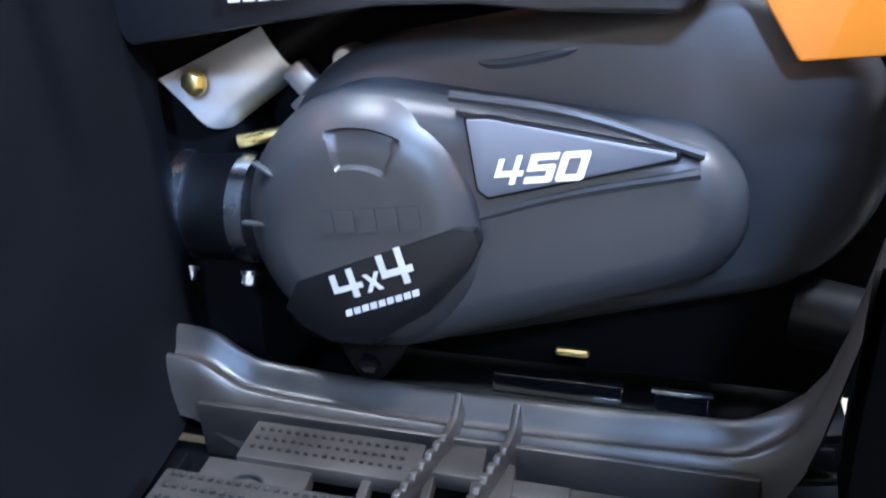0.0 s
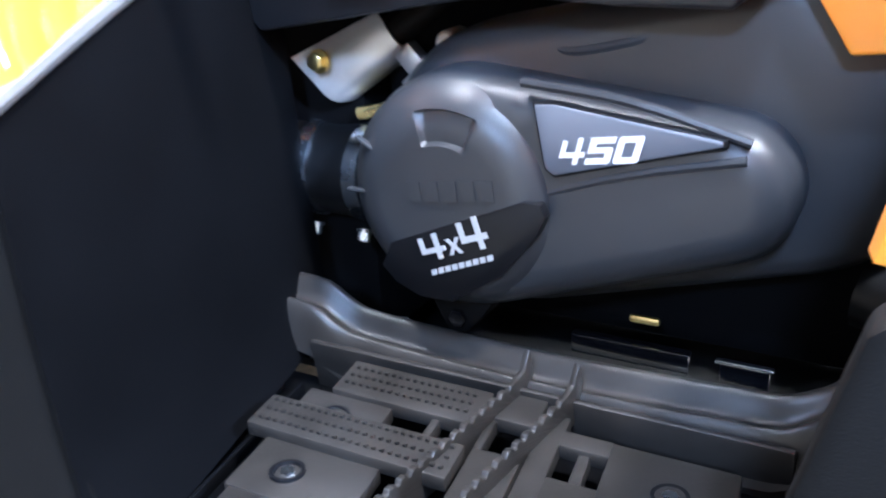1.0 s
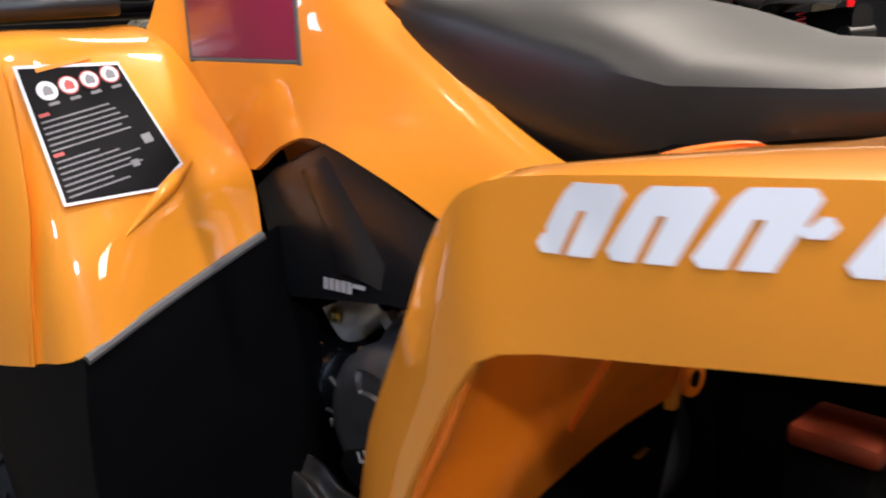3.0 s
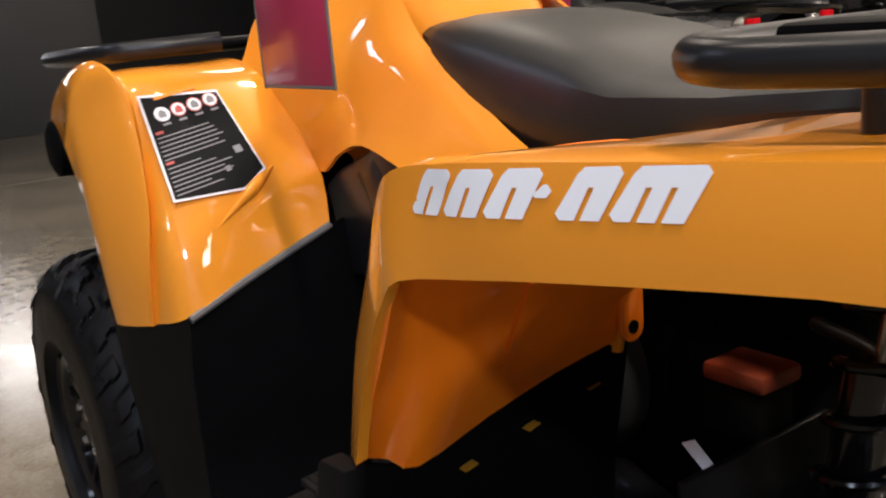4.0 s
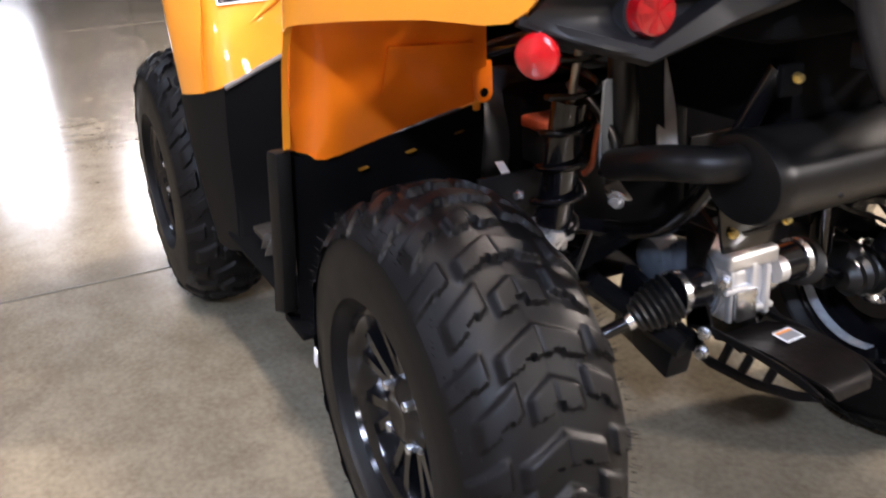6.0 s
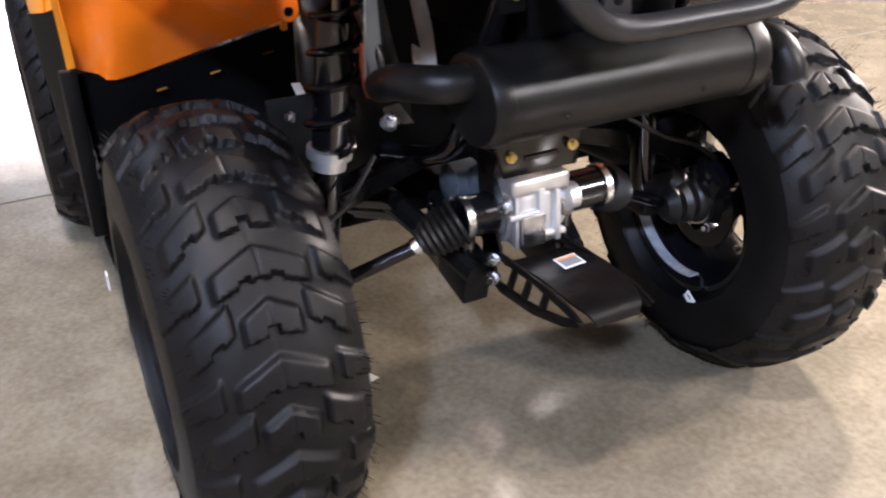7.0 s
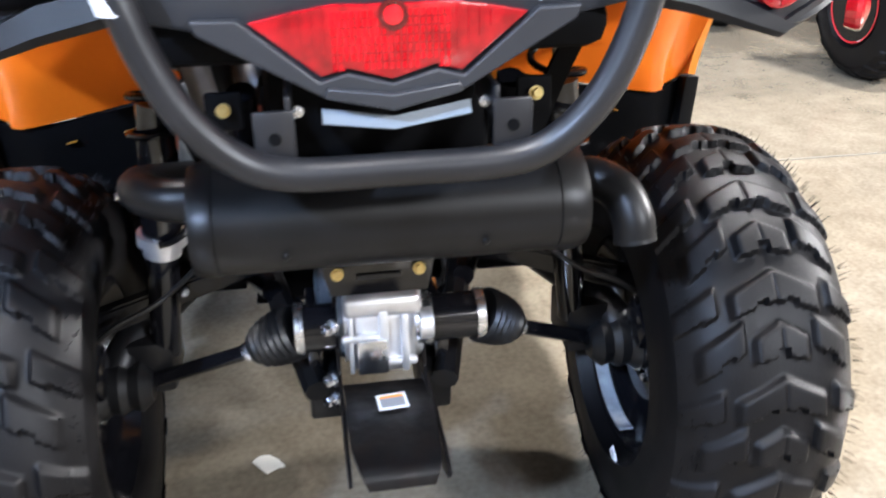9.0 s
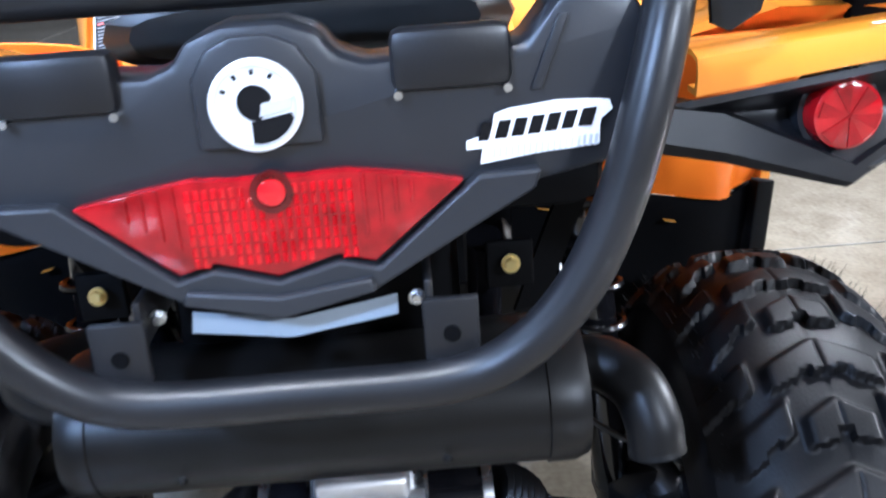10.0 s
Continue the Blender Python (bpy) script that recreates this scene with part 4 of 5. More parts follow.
def decals():
    m = frame_of((-.161, -.5695, .868), (.975, .222, .06), (.0, -.03, 1))
    # maker's mark as plain slanted shapes
    x = 0.0
    for w in (.037, .037, .037, .017, .037, .053):
        h0, h1 = ((.0, .031) if w != .017 else (.013, .021))
        lean = (h1 - h0) * .5
        n = max(1, round(w / .0175))
        e = w - .006
        bot = [(x + .003, h0)]
        for q in range(1, n):
            g = x + e * q / n
            d = (h1 - h0) * .62
            bot += [(g - .002, h0), (g - .002 + d * .5, h0 + d), (g + .002 + d * .5, h0 + d), (g + .002, h0)]
        o = [(x, h0 + .004)] + bot + [(x + e, h0), (x + e + lean, h1 - .004), (x + e - .003 + lean, h1), (x + .005 + lean, h1), (x + lean, h1 - .004)]
        cut = [Vector(o[0])]
        for p, q in zip(o, o[1:] + o[:1]):
            cut += [Vector(p).lerp(Vector(q), f) for f in (.25, .5, .75, 1)]
        drape([tuple(p) for p in cut[:-1]], m, "emblem_bar", WHITE, RF[-1], "white slanted emblem bar")
        x += w + .0008
    tl, bl, r = Vector((-.975, -.497, .922)), Vector((-.887, -.496, .777)), Vector((-.897, -.349, .801))
    m = frame_of(bl + Vector((.004, 0, .003)), r - bl, tl - bl)
    inv = m.inverted()
    o = [tuple((inv @ Vector(p)).xy) for p in (bl, (-.884, -.388, .778), r, (-.969, -.380, .919), tl)]
    mid = Vector((sum(p[0] for p in o) / 5, sum(p[1] for p in o) / 5))
    w, h = o[2][0], o[4][1]
    lab = flat(o, m, "warning_label", WHITE, FF[-1], "black warning label with white border", 0.0015)
    flat([tuple(mid + (Vector(p) - mid) * .955) for p in o], m, "label_field", LABEL, lab, "", 0.0022)
    k = o[4][0] / h
    flat(rect(o[4][0] + .020, h - .0145, o[4][0] + .085, h - .0095), m, "label_header", ORANGEPRINT, lab, "", 0.0028)
    for i in range(4):
        cx = o[4][0] + .020 + i * .0255
        flat(disc((cx, h - .038), .0115), m, "label_sign", (WHITE, REDPRINT, REDPRINT, REDPRINT)[i], lab, "", 0.0028)
        flat(disc((cx, h - .038), .0098), m, "label_sign_field", WHITE, lab, "", 0.0032)
        flat([(cx - .006, h - .043), (cx + .005, h - .044), (cx + .006, h - .036), (cx, h - .031), (cx - .005, h - .036)], m, "label_mark", (PRINT, REDPRINT, PRINT, PRINT)[i], lab, "", 0.0036)
        flat(rect(cx - .006, h - .056, cx + .006, h - .0525), m, "label_line", PRINT, lab, "", 0.0027)
    rnd = random.Random(5)
    for i in range(15):
        y = h - .066 - i * .0068
        x0 = y * k + .008
        head = i in (0, 7)
        flat(rect(x0, y, x0 + (.012 if head else rnd.uniform(.05, .10)), y + (.004 if head else .0018)), m, "label_line", REDPRINT if head else PRINT, lab, "", 0.0027)
    flat(rect(w * .80, h * .22, w * .88, h * .29), m, "label_block", PRINT, lab, "", 0.0027)
    flat(rect(w * .62, h * .09, w * .68, h * .14), m, "label_block", PRINT, lab, "", 0.0027)
    part("crease_ridge", tube([(-.893, -.338, .806), (-.886, -.365, .788), (-.878, -.40, .765), (-.868, -.44, .738)], .007, 10, 3, radii=[.002, .004, .007, .009, .010, .009, .007, .005, .003, .001]), ORANGE, FF[-1])


decals()


# ---------- tail ----------
def tail():
    half = [(0, .785), (.057, .798), (.150, .851), (.205, .862), (.222, .90), (.216, .94), (.205, .957), (.170, .957), (.148, .930), (.060, .926), (.044, .932), (.036, .944), (.016, .951)]
    o = half + [(-y, z) for y, z in half[:0:-1]]
    pan = part("tail_panel", prism(o, "x", .33, .386, 0.005), TAIL, ATV, "charcoal plastic tail panel")
    lip = [(0, .785), (.057, .798), (.150, .851), (.154, .862), (.118, .861), (.058, .8105), (.036, .8165), (0, .8065)]
    part("chin", prism(lip + [(-y, z) for y, z in lip[-2:0:-1]], "x", .38, .397, 0.002), TAIL, pan, sharp=20)
    part("chin_step", prism([(0, .785), (.056, .798), (.053, .8065), (0, .799), (-.053, .8065), (-.056, .798)], "x", .39, .402, 0.002), TAIL, pan, sharp=20)
    ln = [(0, .809), (.035, .8195), (.0565, .8135), (.1105, .858), (.075, .865), (.044, .8695), (.02, .8685), (0, .869)]
    lens = part("tail_light", prism(ln + [(-y, z) for y, z in ln[-2:0:-1]], "x", .375, .394, 0.002), REDDARK, pan, "red moulded tail light lens")
    rnd = random.Random(11)
    for i in range(19):
        for j in range(7):
            y, z = -.0455 + i * .00505, .8205 + j * .0068
            if z < .8165 + (.25 - abs(abs(y) - .03) * 6) * .02 or abs(y) > .046 or math.hypot(y - .002, z - .860) < .0125:
                continue
            lean = rnd.uniform(-.0006, .0006)
            bm = bmesh.new()
            base = [bm.verts.new((.393, y + a * .0024, z + b * .0033)) for a, b in ((-1, -1), (1, -1), (1, 1), (-1, 1))]
            top = [bm.verts.new((.3952 + rnd.uniform(0, .0006), y + lean, z + b * .0022)) for b in (-1, 1)]
            bm.faces.new((base[0], base[1], top[0]))
            bm.faces.new((base[1], base[2], top[1], top[0]))
            bm.faces.new((base[2], base[3], top[1]))
            bm.faces.new((base[3], base[0], top[0], top[1]))
            bm.faces.new(base[::-1])
            part("lens_cell", bm, RED, lens, sharp=5)
    for sg in (-1, 1):
        for q in range(4):
            part("lens_rib", prism([(sg * (.052 + q * .009), .829 + q * .0062), (sg * (.0545 + q * .009), .831 + q * .0062), (sg * (.0545 + q * .009), .868 - q * .002), (sg * (.052 + q * .009), .868 - q * .002)], "x", .392, .3955, 0.0008), REDDARK, lens)
    part("bulb_ring", lathe([(.392, .0125), (.3955, .0122), (.3958, .0088), (.3945, .0085)], 28, "x", (0, .002, .860)), DEEPRED, lens, "dark red ring round the bulb")
    part("bulb_reflector", lathe([(.392, .0085), (.3955, .0078), (.3968, .004)], 24, "x", (0, .002, .860)), RED, lens)
    for y in (-1, 1):
        part("recess_cover", box((.382, y * .107, .926), (.022, .066, .034), 0.006), SATIN, pan, "black recess cover")
        for dy in (-.03, .03):
            part("screw", lathe([(.386, .003), (.3925, .0025)], 12, "x", (0, y * .107 + dy, .908)), STEEL, pan)
        part("side_rib", prism([(y * .150, .905), (y * .156, .905), (y * .172, .945), (y * .166, .945)], "x", .382, .3885, 0.001), TAIL, pan)
    arch = [(-.034, .885), (.034, .885), (.034, .924), (.024, .940), (.010, .946), (-.010, .946), (-.024, .940), (-.034, .924)]
    part("emblem_boss", prism(arch, "x", .384, .392, 0.003), TAIL, pan)
    part("emblem", lathe([(.390, .0255), (.395, .0255), (.396, .0245)], 40, "x", (0, .0, .909)), WHITE, pan, "round white emblem disc")
    part("emblem_ring", lathe([(.3955, .0228), (.3968, .0228), (.3968, .0210), (.3955, .0210)], 40, "x", (0, .0, .909), closed=True), SILVER, pan)
    part("emblem_mark", prism([(x, z) for x, z in disc((.0, .911), .0098, 24) if x < .004 or z > .911] , "x", .3955, .3972), LABEL, pan)
    arcs = [math.radians(258 + 10 * q) for q in range(9)]
    part("emblem_mark", prism([(.001 + .0205 * math.cos(a), .909 + .0205 * math.sin(a)) for a in arcs] + [(.019, .9045), (-.003, .9005)], "x", .3955, .3972), LABEL, pan)
    part("emblem_bar", prism([(.002, .9035), (.019, .9065), (.0205, .9135), (.0035, .9105)], "x", .396, .3978), SILVER, pan)
    for q in range(4):
        a = math.radians(58 + 31 * q)
        part("emblem_tick", box((.3962, .0185 * math.cos(a), .909 + .0185 * math.sin(a)), (.0016, .0022, .0028), 0, (math.degrees(a) - 90, 0, 0)), LABEL, pan)
    # dealer sticker: plain shapes
    m = frame_of((.3875, .116, .868), (0, 1.0, .03), (0, 0, 1))
    st = flat([(.004, -.003), (.035, .0), (.072, .002), (.0725, .012), (.0735, .016), (.080, .021), (.0785, .026), (.070, .0275), (.050, .029), (.022, .027), (.014, .025), (.011, .014), (-.003, .011), (-.003, .006), (.006, .006)], m, "sticker", WHITE, pan, "white sticker with dark printed bars", 0.001)
    for i, w in enumerate((.006, .0068, .0068, .0068, .0068, .0066, .0078)):
        flat(rect(.0035 + i * .0094, .0105 + i * .0004, .0035 + i * .0094 + w, .0205 + i * .0004, .0035), m, "print_bar", LABEL, st, "", 0.0016)
    for i in range(19):
        flat(rect(.0075 + i * .0034, -.0005 + i * .0001, .0092 + i * .0034, .0062 + i * .0001, .001), m, "print_bar", SILVER, st, "", 0.0015)
    for s in (-1, 1):
        wing = part("tail_wing", side(join(
            loft([[(.335, -.20, .855), (.345, -.20, .865), (.345, -.20, .885), (.30, -.20, .89), (.29, -.20, .86)],
                  [(.325, -.28, .836), (.335, -.28, .845), (.325, -.28, .868), (.29, -.28, .868), (.28, -.28, .84)],
                  [(.312, -.37, .808), (.322, -.37, .814), (.322, -.37, .826), (.28, -.37, .828), (.27, -.37, .81)],
                  [(.275, -.44, .832), (.285, -.44, .838), (.285, -.44, .85), (.25, -.43, .85), (.245, -.43, .832)],
                  [(.246, -.474, .850), (.256, -.476, .853), (.256, -.474, .862), (.235, -.46, .86), (.232, -.46, .85)]]),
            sheet([[(.322, -.250, .876), (.326, -.35, .889), (.320, -.42, .896), (.298, -.460, .893)],
                   [(.300, -.255, .862), (.282, -.34, .860), (.282, -.40, .862), (.272, -.462, .874)],
                   [(.325, -.262, .845), (.318, -.36, .820), (.300, -.41, .826), (.258, -.470, .856)]], 0.005, k=4)), s), SATIN, ATV, "charcoal plastic tail wing")
        part("reflector", side(join(lathe([(.275, .0238), (.312, .0235), (.318, .0225), (.320, .019)], 36, "x", (0, -.364, .859)),), s), REFLECTOR, wing, "round red rear reflector")
        part("reflector_bezel", side(lathe([(.285, .028), (.304, .0275), (.304, .0240), (.285, .0240)], 36, "x", (0, -.364, .859), closed=True), s), TAIL, wing)
        # flat wedges in darker red paint the shaded facets of the reflector
        for q in range(6):
            a0, a1 = math.pi / 3 * q, math.pi / 3 * (q + 0.5)
            part("reflector_facet_shade", side(prism([(-.364, .859), (-.364 + .0205 * math.cos(a0), .859 + .0205 * math.sin(a0)), (-.364 + .0205 * math.cos(a1), .859 + .0205 * math.sin(a1))], "x", .3195, .3208), s), REDDARK, wing)
        lamp = lathe([(-.010, .019), (0, .022), (.005, .0215), (.007, .018), (.011, .004)], 18, "z")
        turn = Vector((.55, -.8, 0.0)).to_track_quat("Z", "Y").to_matrix().to_4x4()
        bmesh.ops.transform(lamp, matrix=Matrix.Translation((.277, -.468, .826)) @ turn, verts=lamp.verts)
        part("side_reflector", side(lamp, s), REFLECTOR, wing, "round red side reflector", 5)
        part("wing_bracket", side(sheet([[(.14, -.245, .80), (.15, -.215, .80)], [(.115, -.225, .74), (.125, -.195, .74)], [(.085, -.195, .64), (.095, -.165, .64)]], 0.004, k=3), s), BLACK, wing)


tail()


def hitch():
    line = [(.36, .232, .985), (.392, .222, .945), (.408, .206, .89), (.411, .190, .838), (.411, .167, .790), (.408, .133, .753), (.406, .09, .736)]
    bar = part("rear_bumper", tube([(x, .003 - y, z + .003) for x, y, z in line] + [(.405, .003, .737)] + [(x, y + .003, z + .003) for x, y, z in line[::-1]], 0.0142, 20, 5), SATIN, ATV, "satin black tubular rear bumper")
    for y in (-1, 1):
        brk = part("bumper_tab", prism([(y * .097 - .0165, .790), (y * .097 + .0165, .790), (y * .097 + .0165, .752), (y * .097 + .008, .738), (y * .097 - .008, .738), (y * .097 - .0165, .752)], "x", .396, .402, 0.0015), SATIN, bar, "black steel bumper tab")
        part("tab_hole", lathe([(.4015, .0052), (.4035, .0052)], 16, "x", (0, y * .097, .768)), BLACK, brk)
        part("tab_arm", box((.35, y * .085, .785), (.09, .005, .03), 0.002), SATIN, brk)
        bolt((.378, y * .078, .783), (1, 0, 0), .0038, .006, STEEL, bar)
        bolt((.287, y * .145, .763), (1, 0, .2), .005, .008, GOLD, ATV, "hex_nut")
        part("nut_plate", box((.278, y * .145, .760), (.008, .034, .036), 0.003), BLACK, ATV)
    def wrap(r, z0, z1, a0, a1):
        rows = []
        for q in range(4):
            f = q / 3
            z = z0 + (z1 - z0) * f
            g = (z - .87) / .05
            rows.append([(.4095 - .008 * g + r * math.cos(a), -.2 - .016 * g + r * math.sin(a), z) for a in (math.radians(a0 + (a1 - a0) * k / 5) for k in range(6))])
        return sheet(rows, 0.0006, k=1)

    tag_b = part("bumper_label", wrap(.0152, .872, .932, -75, 60), WHITE, bar, "white warning sticker on the tube")
    part("label_band", wrap(.0160, .882, .932, 18, 58), ORANGEPRINT, tag_b)
    part("label_bar", wrap(.0160, .885, .928, -40, -12), PRINT, tag_b)
    part("heat_shield", sheet([[(.376, -.058, .784), (.376, .001, .774), (.376, .066, .785)], [(.383, -.058, .773), (.383, .001, .765), (.383, .066, .775)]], 0.002, k=1), SHIELD, ATV, "bright bent heat shield")
    # rack
    rack = thing_part("rear_rack")
    part("rack_tube", tube([(.36, -.21, .972), (.365, 0, .972), (.36, .21, .972)], 0.0135, 14, 4), SATIN, rack)
    for s in (-1, 1):
        part("rack_tube", side(tube([(-.03, -.20, .962), (-.03, -.40, .962), (.018, -.462, .960), (.10, -.455, .960), (.30, -.42, .962), (.37, -.36, .966), (.37, -.2, .970)], 0.0145, 14, 5), s), SATIN, rack)
        part("rack_post", side(tube([(.085, -.40, .955), (.085, -.40, .915)], 0.011, 12, smooth=False), s), SATIN, rack)
        part("rack_foot", side(box((.24, -.40, .935), (.05, .03, .05), 0.004), s), BLACK, rack)
        for x in (.09, .20, .31):
            part("rack_slat", side(box((x, -.20, .968), (.05, .40, .012), 0.004), s), BLACK, rack)
        part("rack_plate", side(box((.17, -.38, .972), (.30, .06, .012), 0.005), s), BLACK, rack)
        part("corner_bracket", side(prism([(.252, .985), (.30, .985), (.285, .935), (.268, .925), (.257, .93)], "x", .36, .366, 0.001) if s < 0 else flip_y(prism([(.252, .985), (.30, .985), (.285, .935), (.268, .925), (.257, .93)], "x", .36, .366, 0.001)), 1 if s < 0 else 1), SATIN, rack)
    part("front_rack_tube", tube([(-1.12, -.30, .99), (-1.15, -.42, .987), (-1.22, -.465, .985), (-1.58, -.465, .98), (-1.68, -.35, .98), (-1.68, .35, .98), (-1.58, .465, .98), (-1.22, .465, .985), (-1.15, .42, .987), (-1.12, .30, .99)], 0.016), SATIN, rack)
    part("front_rack_plate", box((-1.4, 0, .985), (.5, .84, .014), 0.006), BLACK, rack)


def thing_part(name):
    ob = new(name)
    ob.parent = ATV
    ob.empty_display_size = 0.05
    return ob


hitch()


def drivetrain():
    # silencer
    loops = []
    for y, q in ((-.190, .70), (-.188, .93), (-.178, 1.0), (-.165, 1.0), (-.164, .975), (.165, .975), (.166, 1.0), (.186, 1.0), (.196, .93), (.198, .7)):
        loops.append([(.258 + .066 * q * math.cos(a), y, .648 + .056 * q * math.sin(a)) for a in (2 * math.pi * i / 40 for i in range(40))])
    muf = part("silencer", loft(loops), MUFFLER, ATV, "black oval exhaust silencer")
    part("inlet_pipe", tube([(.255, -.185, .668), (.250, -.212, .668), (.228, -.236, .668), (.18, -.244, .66), (.05, -.21, .62)], 0.0215, 18, 6), MUFFLER, muf)
    part("tail_pipe", lathe_tube([(.255, .19, .662), (.262, .215, .664), (.282, .236, .654), (.298, .245, .632), (.303, .247, .612)], 0.0215), MUFFLER, muf, "black curved exhaust tail pipe")
    for y in (-.1, .09):
        part("weld_dot", lathe([(.323, .004), (.326, .002)], 10, "x", (0, y, .63)), MUFFLER, muf)
    # final drive
    fd = part("final_drive", join(box((.058, .003, .452), (.088, .098, .028), 0.008, seg=3), box((.045, .003, .40), (.10, .085, .10), 0.02, seg=3),
                                  lathe([(-.046, .057), (.055, .057)], 32, "y", (.03, 0, .405))), ALU, ATV, "cast aluminium final drive housing")
    for c, d in (((.098, .003, .405), (.012, .012, .085)), ((.098, .03, .40), (.012, .010, .08)), ((.098, -.025, .41), (.010, .05, .010)), ((.096, .015, .372), (.012, .06, .010)), ((.096, -.038, .40), (.012, .006, .08))):
        part("casting_rib", box(c, d, 0.003), ALU, fd)
    part("bearing_boss", lathe([(.05, .02), (.066, .02)], 24, "y", (.09, 0, .42)), ALU, fd)
    part("drain_plate", box((.1, -.012, .385), (.014, .04, .05), 0.004), STEEL, fd)
    part("side_cover", lathe([(-.046, .060), (-.053, .057), (-.056, .03)], 32, "y", (.022, 0, .408)), GREYBLUE, fd, "blue-grey side cover")
    part("motor", lathe([(-.080, .012), (-.078, .024), (-.072, .033), (-.03, .034)], 28, "y", (-.045, 0, .420)), GREYBLUE, ATV, "blue-grey shift motor")
    for s in (-1, 1):
        e = .030 if s > 0 else 0.0
        cv = part("joint_cup", side(lathe([(-.055, .031), (-.098 - e, .031), (-.10 - e, .028)], 32, "y", (.055, 0, .408)), s), GLOSS, ATV, "gloss black drive shaft joint")
        if s > 0:
            part("bearing_sleeve", lathe([(.045, .034), (.050, .036), (.066, .036), (.070, .032)], 32, "y", (.055, 0, .408)), STEEL, cv, "bright steel bearing sleeve")
        clamp = lathe([(-.097 - e, .0345), (-.108 - e, .0345), (-.108 - e, .031), (-.097 - e, .031)], 32, "y", (.055, 0, .408), closed=True)
        part("boot_clamp", side(clamp, s), STEEL, cv, "steel boot clamp")
        a, b = Vector((.054, -.106 - e, .406)), Vector((.038, -.166 - e * .8, .374))
        prof = []
        for i in range(15):
            f = i / 14
            prof.append((f * (b - a).length, (.0125 + .026 * math.sqrt(max(0, 1 - f ** 2.2))) * (1.0 if i % 2 else .87)))
        bm = lathe(prof, 32, "z")
        bmesh.ops.transform(bm, matrix=Matrix.Translation(a) @ (b - a).to_track_quat("Z", "X").to_matrix().to_4x4(), verts=bm.verts)
        part("boot", side(bm, s), BOOT, cv, "ribbed black rubber boot", 25)
        shaft = part("drive_shaft", side(tube([b, (-.02, -.345, .300)], 0.0105, 14, smooth=False), s), GLOSS, ATV, "gloss black drive shaft")
        part("shaft_ring", side(tube([b + Vector((0, .004, .002)), b + Vector((-.003, -.008, -.004))], 0.0135, 14, smooth=False), s), STEEL, shaft)
        part("shaft_ring", side(tube([(-.012, -.318, .310), (-.016, -.328, .306)], 0.014, 14, smooth=False), s), STEEL, shaft)
        hubp = [(-.305, .02), (-.32, .034), (-.335, .030), (-.345, .037), (-.36, .034), (-.37, .042), (-.40, .05), (-.43, .06)]
        part("hub", side(lathe(hubp, 28, "y", (0, 0, .312)), s), BOOT, ATV, "black wheel hub and outer boot")
        part("brake_disc", side(lathe([(-.384, .085), (-.390, .085), (-.390, .06), (-.384, .06)], 40, "y", (0, 0, .308), closed=True), s), GLOSS, ATV, "dark brake disc")
        part("caliper", side(box((.05, -.375, .37), (.07, .05, .05), 0.01, (0, 30, 0)), s), GLOSS, ATV, "gloss black brake caliper")
        arm = part("trailing_arm", side(join(tube([(-.38, -.17, .44), (-.2, -.22, .42), (-.05, -.33, .36), (.0, -.36, .31)], 0.026, 10, 4),
                                             box((-.06, -.31, .33), (.10, .07, .08), 0.012), prism([(-.315, .39), (-.24, .42), (-.16, .445), (-.085, .445), (-.085, .57), (-.315, .57)], "x", -.150, -.142, 0.003)), s), ARM, ATV, "black coated trailing arm")
        beam = [[(x0 - w, y0, z0 - h), (x0 + w, y0, z0 - h), (x0 + w, y0, z0 + h), (x0 - w, y0, z0 + h)] for x0, y0, z0, w, h in ((-.06, -.09, .470, .014, .010), (-.05, -.22, .440, .014, .015), (-.03, -.35, .405, .014, .018), (-.03, -.40, .39, .014, .016))]
        bm = loft(beam)
        bmesh.ops.bevel(bm, geom=bm.edges[:], offset=.004, segments=2, affect="EDGES")
        part("upper_arm", side(bm, s), COIL, ATV, "gloss black upper suspension arm")
        part("outer_clamp", side(lathe([(-.372, .0455), (-.382, .0455), (-.382, .042), (-.372, .042)], 32, "y", (0, 0, .312), closed=True), s), STEEL, ATV, "steel boot clamp at the hub")
        part("brake_line", side(tube([(-.02, -.20, .50), (.03, -.27, .455), (.045, -.33, .43), (.05, -.37, .40)], .0035, 8, 5), s), BOOT, ATV, "thin black brake hose")
        for q in range(4):
            c = math.radians(45 + 90 * q)
            bolt((.03 * math.cos(c), (-.392) * (1 if s < 0 else -1), .308 + .068 * math.sin(c)), (0, .6 if s < 0 else -.6, 0), .006, .012, STEEL, ATV, "hub_nut")
        bolt((-.045, -.262, .438), (.4, .2, 0), .007, .03, STEEL, arm)
        bolt((-.045, -.285, .352), (1, 0, 0), .007, .02, STEEL, arm)
        # shock
        lo, hi = Vector((-.034, -.288, .345)), Vector((.014, -.232, .83))
        ax = hi - lo
        sh = part("shock_absorber", side(join(tube([lo, lo + ax * .40], 0.021, 16, smooth=False), tube([lo + ax * .38, lo + ax * .74], 0.0255, 18, smooth=False)), s), GLOSS, ATV, "gloss black shock absorber")
        part("shock_rod", side(tube([lo + ax * .72, hi], 0.0055, 12, smooth=False), s), RODSTEEL, sh, "oiled steel shock rod")
        part("shock_collar", side(join(tube([lo + ax * .350, lo + ax * .378], 0.032, 28, smooth=False), tube([lo + ax * .315, lo + ax * .352], 0.0245, 20, smooth=False)), s), ALU, sh, "bright aluminium spring collar")
        coil = []
        u = Vector((1, 0, 0))
        u = (u - ax.normalized() * u.dot(ax.normalized())).normalized()
